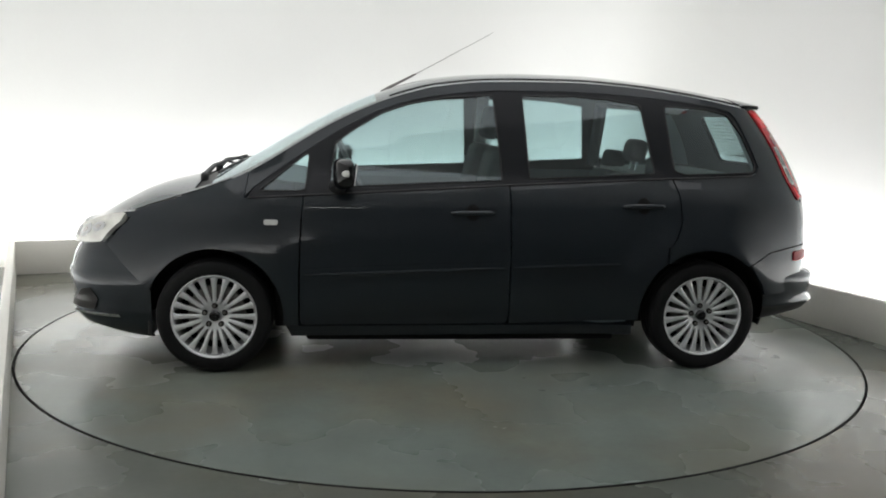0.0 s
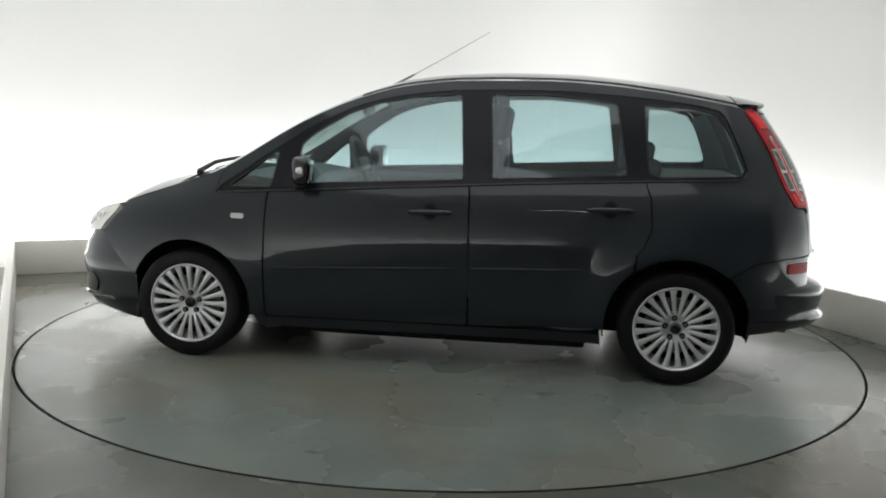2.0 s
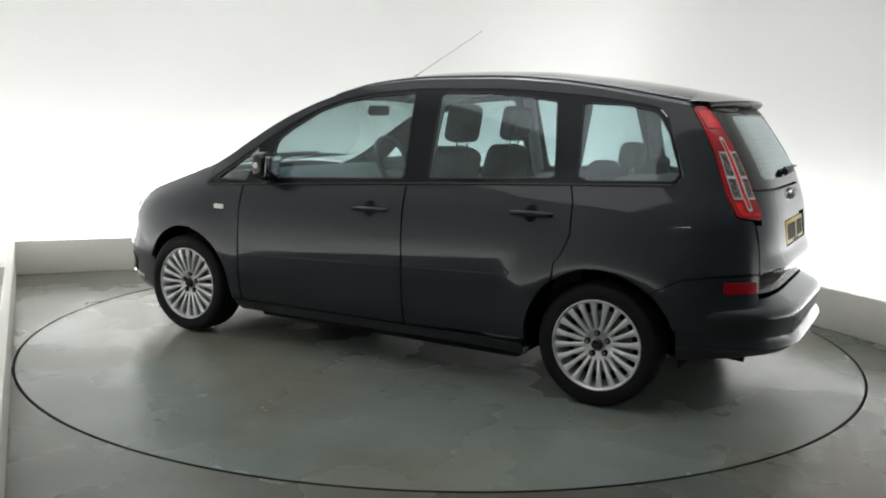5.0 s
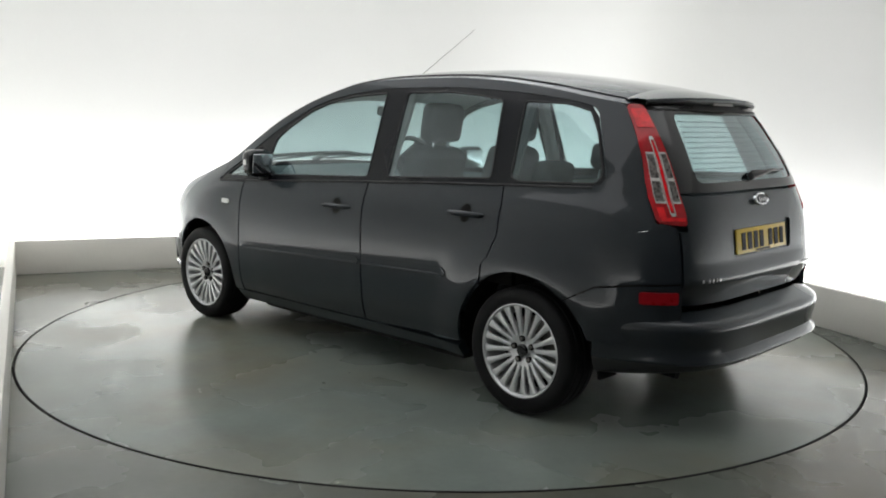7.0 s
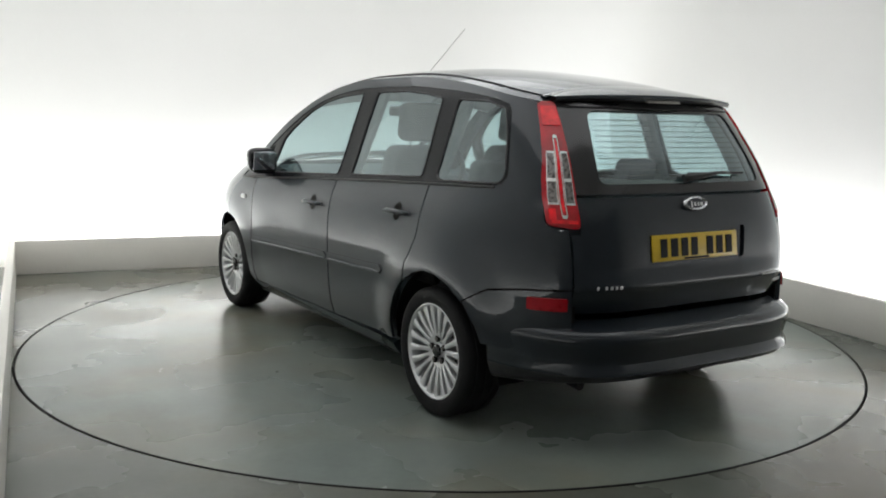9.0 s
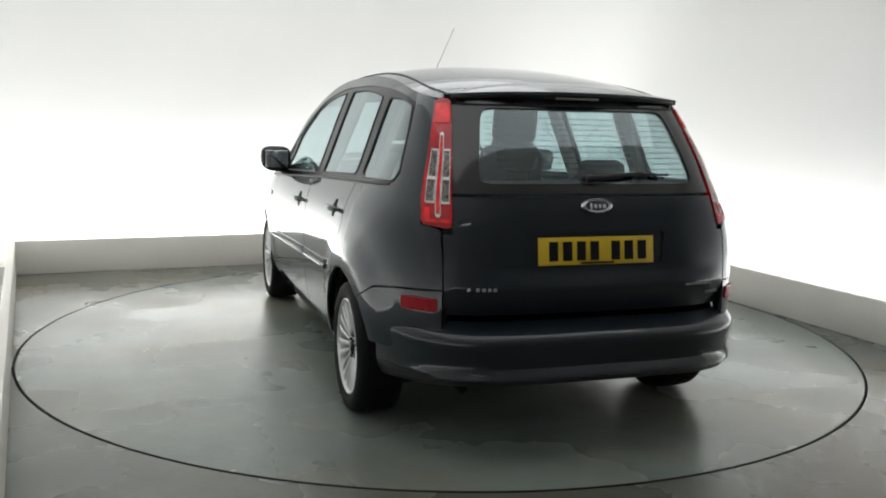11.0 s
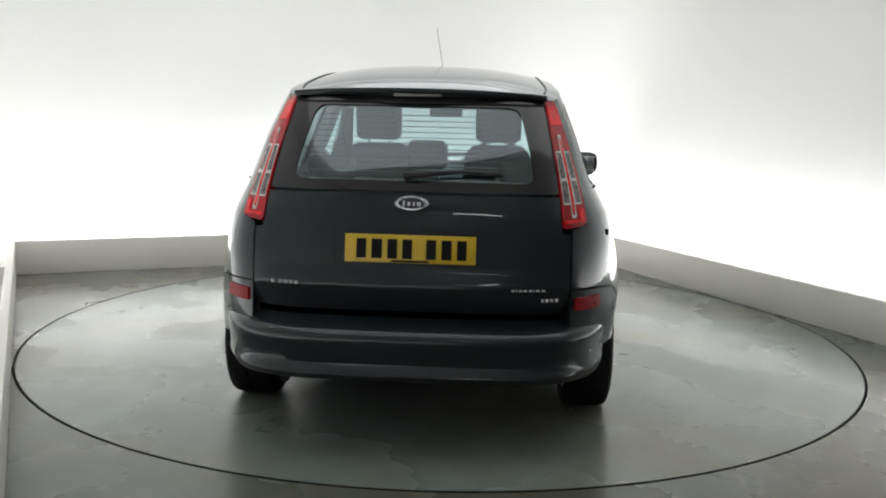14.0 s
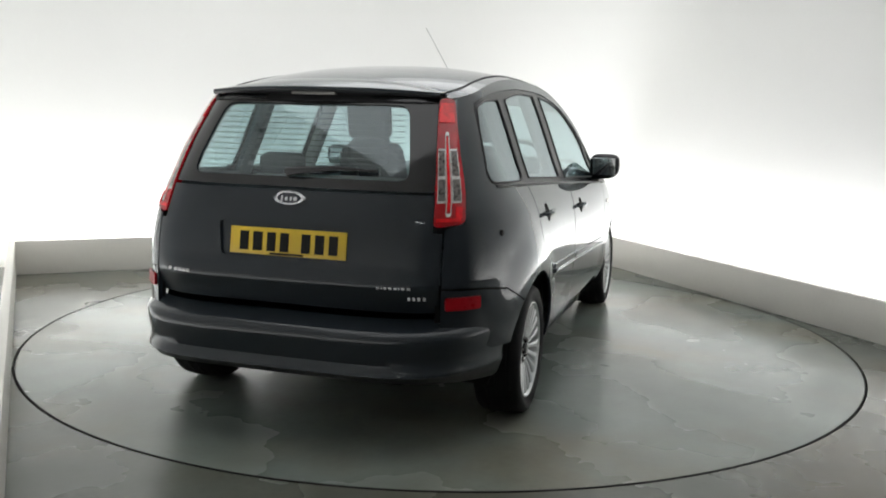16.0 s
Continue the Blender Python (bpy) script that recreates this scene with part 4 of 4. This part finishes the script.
def build_wheels(car):
    tyre = lathe([(0.214, -0.095), (0.234, -0.104), (0.266, -0.108), (0.287, -0.100), (0.297, -0.084), (0.300, -0.05), (0.296, -0.047), (0.296, -0.042), (0.300, -0.04), (0.301, 0.0), (0.296, 0.002), (0.296, 0.008), (0.301, 0.010),
                  (0.300, 0.05), (0.296, 0.052), (0.296, 0.057), (0.298, 0.06), (0.296, 0.086), (0.286, 0.100), (0.266, 0.108), (0.234, 0.104), (0.218, 0.095), (0.214, 0.088)], 72)
    rim = lathe([(0.219, 0.090), (0.222, 0.097), (0.217, 0.099), (0.210, 0.094), (0.204, 0.080), (0.200, 0.05), (0.196, -0.09), (0.214, -0.095)], 72)
    spoke_n = 20
    sp = bmesh.new()
    secs = []
    for r, wd, y, dp in ((0.070, 0.0095, 0.072, 0.022), (0.10, 0.0096, 0.079, 0.022), (0.15, 0.0108, 0.087, 0.020), (0.19, 0.0150, 0.091, 0.018), (0.209, 0.0215, 0.091, 0.016)):
        secs.append([sp.verts.new(c) for c in ((-wd, y - dp, r), (-wd, y - 0.004, r), (-wd * 0.55, y, r), (wd * 0.55, y, r), (wd, y - 0.004, r), (wd, y - dp, r))])
    for a, b in zip(secs, secs[1:]):
        for k in range(6):
            sp.faces.new((a[k], a[(k + 1) % 6], b[(k + 1) % 6], b[k]))
    bmesh.ops.recalc_face_normals(sp, faces=sp.faces)
    hub = lathe([(0.0005, 0.066), (0.030, 0.066), (0.034, 0.060), (0.036, 0.055), (0.050, 0.056), (0.070, 0.068), (0.080, 0.070), (0.082, 0.050), (0.082, 0.02)], 40)
    cap = lathe([(0.0005, 0.084), (0.022, 0.083), (0.028, 0.078), (0.030, 0.060)], 28)
    disc = lathe([(0.05, 0.0), (0.15, 0.0), (0.152, -0.02), (0.05, -0.02)], 40)
    drum = lathe([(0.0005, -0.03), (0.195, -0.03)], 40)
    nut = lathe([(0.0005, 0.076), (0.007, 0.076), (0.0095, 0.072), (0.0095, 0.056)], 10)
    wheel = part("wheel", rim, ALLOY, car, "silver multi-spoke alloy wheel")
    part("tyre", tyre, RUBBER, wheel, "black road tyre")
    first = part("spoke", sp, ALLOY, wheel)
    for k in range(1, spoke_n):
        o = new("spoke", first.data)
        o.parent, o.rotation_euler = wheel, (0, k * math.tau / spoke_n, 0)
    part("hub", hub, ALLOY, wheel)
    part("hub_cap", cap, GLOSS_BLACK, wheel, "dark hub cap")
    part("brake_disc", disc, STEEL, wheel, "worn steel brake disc")
    part("wheel_back", drum, DARK, wheel)
    # black discs on the hub face stand for the shade in the nut pockets
    pk = part("nut_pocket_shade", lathe([(0.0005, 0.0705), (0.0145, 0.0705), (0.0150, 0.060)], 14), DARK, wheel)
    for k in range(5):
        o = pk if k == 0 else new("nut_pocket_shade", pk.data)
        o.parent, o.location = wheel, (0.054 * math.sin(k * math.tau / 5), 0, 0.054 * math.cos(k * math.tau / 5))
    nt = part("wheel_nut", nut, STEEL, wheel)
    for k in range(5):
        o = nt if k == 0 else new("wheel_nut", nt.data)
        o.parent, o.location = wheel, (0.054 * math.sin(k * math.tau / 5), 0, 0.054 * math.cos(k * math.tau / 5))
    wheel.matrix_basis = pose(HUB_F, 0.812, HUB_Z - 0.005)
    for x, s, turn in ((HUB_R, 1, 7), (HUB_F, -1, 3), (HUB_R, -1, 12)):
        copy_thing(wheel, pose(x, s * (0.812 if x > 0 else 0.784), HUB_Z - 0.005, 0, 0, 0 if s > 0 else 180) @ pose(0, 0, 0, 0, turn, 0))


def build_cabin(car):
    def cushion(name, m, sx, sy, sz, mat, parent, label="", r=0.05):
        return part(name, box(bmesh.new(), m, sx, sy, sz, r, 4), mat, parent, label, sharp=70)
    for x, y, w in ((0.10, 0.35, 0.50), (0.10, -0.35, 0.50), (-0.80, 0.47, 0.42), (-0.80, 0.0, 0.40), (-0.80, -0.47, 0.42)):
        seat = cushion("seat", pose(x, y, 0.60, 0, -6, 0), 0.50, w, 0.16, CLOTH, car, "charcoal cloth seat")
        bh = 0.575 if x > 0 else 0.41
        rest = cushion("backrest", pose(x - 0.29, y, 0.62 + bh / 2, 0, -14, 0), 0.16, w - 0.02, bh, CLOTH, seat, "charcoal cloth backrest", 0.055)
        for v in rest.data.vertices:
            k = max(0.0, (v.co.z - 0.85) / (bh - 0.23))
            v.co.y = y + (v.co.y - y) * (1 - (0.30 if x > 0 else 0.08) * k * k)
        hx = x - 0.29 - math.tan(radians(14)) * (bh / 2 + 0.12)
        hz = 1.325 if x > 0 else 1.175 if y == 0 else 1.09
        cushion("headrest", pose(hx, y, hz, 0, -10, 0), 0.115, 0.20 if x < 0 and y == 0 else 0.265 if x > 0 else 0.235, 0.215 if x > 0 else 0.14, CLOTH, seat, "charcoal headrest", 0.042)
        for s in (1, -1):
            part("headrest_post", tube([(hx, y + s * 0.06, hz - 0.05), (hx + 0.02, y + s * 0.06, hz - 0.17)], 0.006, 6), CHROME, seat)
    rows = [[(x, y, z) for y in [0.70 - 1.40 * j / 12 for j in range(13)]] for x, z in ((1.30, 0.985), (1.05, 1.010), (0.85, 0.985), (0.74, 0.93), (0.72, 0.80), (0.80, 0.55))]
    shell("dashboard", rows, INNER, car, "dark plastic dashboard", outward=lambda p: Vector((-0.5, 0, 1)))
    # steering wheel on the right side of the cabin
    bm = bmesh.new()
    rings = []
    for k in range(32):
        a = k * math.tau / 32
        c = Vector((0, 0.185 * math.cos(a), 0.185 * math.sin(a)))
        d = c.normalized()
        rings.append([bm.verts.new(c + 0.017 * (math.cos(q * math.tau / 8) * d + math.sin(q * math.tau / 8) * Vector((1, 0, 0)))) for q in range(8)])
    for k in range(32):
        for q in range(8):
            bm.faces.new((rings[k][q], rings[k][(q + 1) % 8], rings[(k + 1) % 32][(q + 1) % 8], rings[(k + 1) % 32][q]))
    bmesh.ops.recalc_face_normals(bm, faces=bm.faces)
    bmesh.ops.transform(bm, matrix=pose(0.63, -0.36, 1.035, 0, 26, 0), verts=bm.verts)
    st = part("steering_wheel", bm, TRIM, car, "dark steering wheel")
    boxed("steering_hub", 0.65, -0.36, 1.03, 0.05, 0.30, 0.09, TRIM, st, 0.02, 0, 26)
    boxed("rear_view_mirror", 0.52, 0, 1.385, 0.03, 0.22, 0.065, TRIM, car, 0.015, 0, -8, 0, "black rear-view mirror")
    for s in (1, -1):
        boxed("sun_visor", 0.36, s * 0.33, 1.475, 0.16, 0.34, 0.02, LINING, car, 0.008, 0, 18, 0)
        for x, lean, z0, z1 in ((-0.27, -4, 1.02, 1.48), (-1.10, -8, 1.05, 1.46)):
            part("pillar_trim", tube([(x, s * (half(x, z) - 0.055), z) for z in (z0, (z0 + z1) / 2, z1)], 0.042, 8), LINING if x > -0.5 else INNER, car)
        rows = [[(x, s * (half(x, z) - i), z) for x in [-1.12 - 0.72 * k / 8 for k in range(9)]] for z, i in ((0.72, 0.14), (0.8, 0.14), (1.0, 0.10), (1.06, 0.06))]
        shell("boot_lining", rows, INNER, car, "dark boot lining", outward=lambda p, s=s: Vector((0, -s, 0)))
    boxed("boot_floor", -1.50, 0, 0.60, 0.80, 1.10, 0.04, INNER, car, 0.01)
    boxed("parcel_shelf", -1.42, 0, 1.04, 0.62, 1.16, 0.025, LINING, car, 0.01, 0, 0, 0, "pale grey parcel shelf")
    boxed("cabin_floor", 0, 0, 0.40, 1.8, 1.45, 0.04, INNER, car, 0.01)
    boxed("centre_console", 0.55, 0, 0.62, 0.5, 0.24, 0.42, INNER, car, 0.04)


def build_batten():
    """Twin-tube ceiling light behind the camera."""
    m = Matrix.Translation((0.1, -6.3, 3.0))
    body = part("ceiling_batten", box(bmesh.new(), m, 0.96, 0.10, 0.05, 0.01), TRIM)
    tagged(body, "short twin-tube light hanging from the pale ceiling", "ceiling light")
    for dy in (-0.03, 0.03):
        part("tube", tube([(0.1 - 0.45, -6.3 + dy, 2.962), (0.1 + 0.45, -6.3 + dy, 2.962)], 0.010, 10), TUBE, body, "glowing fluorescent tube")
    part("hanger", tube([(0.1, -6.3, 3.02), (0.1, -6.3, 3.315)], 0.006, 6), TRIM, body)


build_bay()
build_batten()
turntable = build_turntable()
car = build_car()


def motions():
    times = [k * 0.5 for k in range(33)]
    turn = lambda t: 129.456 - 7.0359 * (t - 8) - 0.286 * ((t - 8) / 8) ** 3
    walk(car, [(t, pose(0, 0, 0, 0, 0, turn(t)) @ pose(-0.0378, 0.0262, 0)) for t in times])
    walk(turntable, [(t, pose(0, 0, 0, 0, 0, turn(t) - turn(0))) for t in times])


motions()
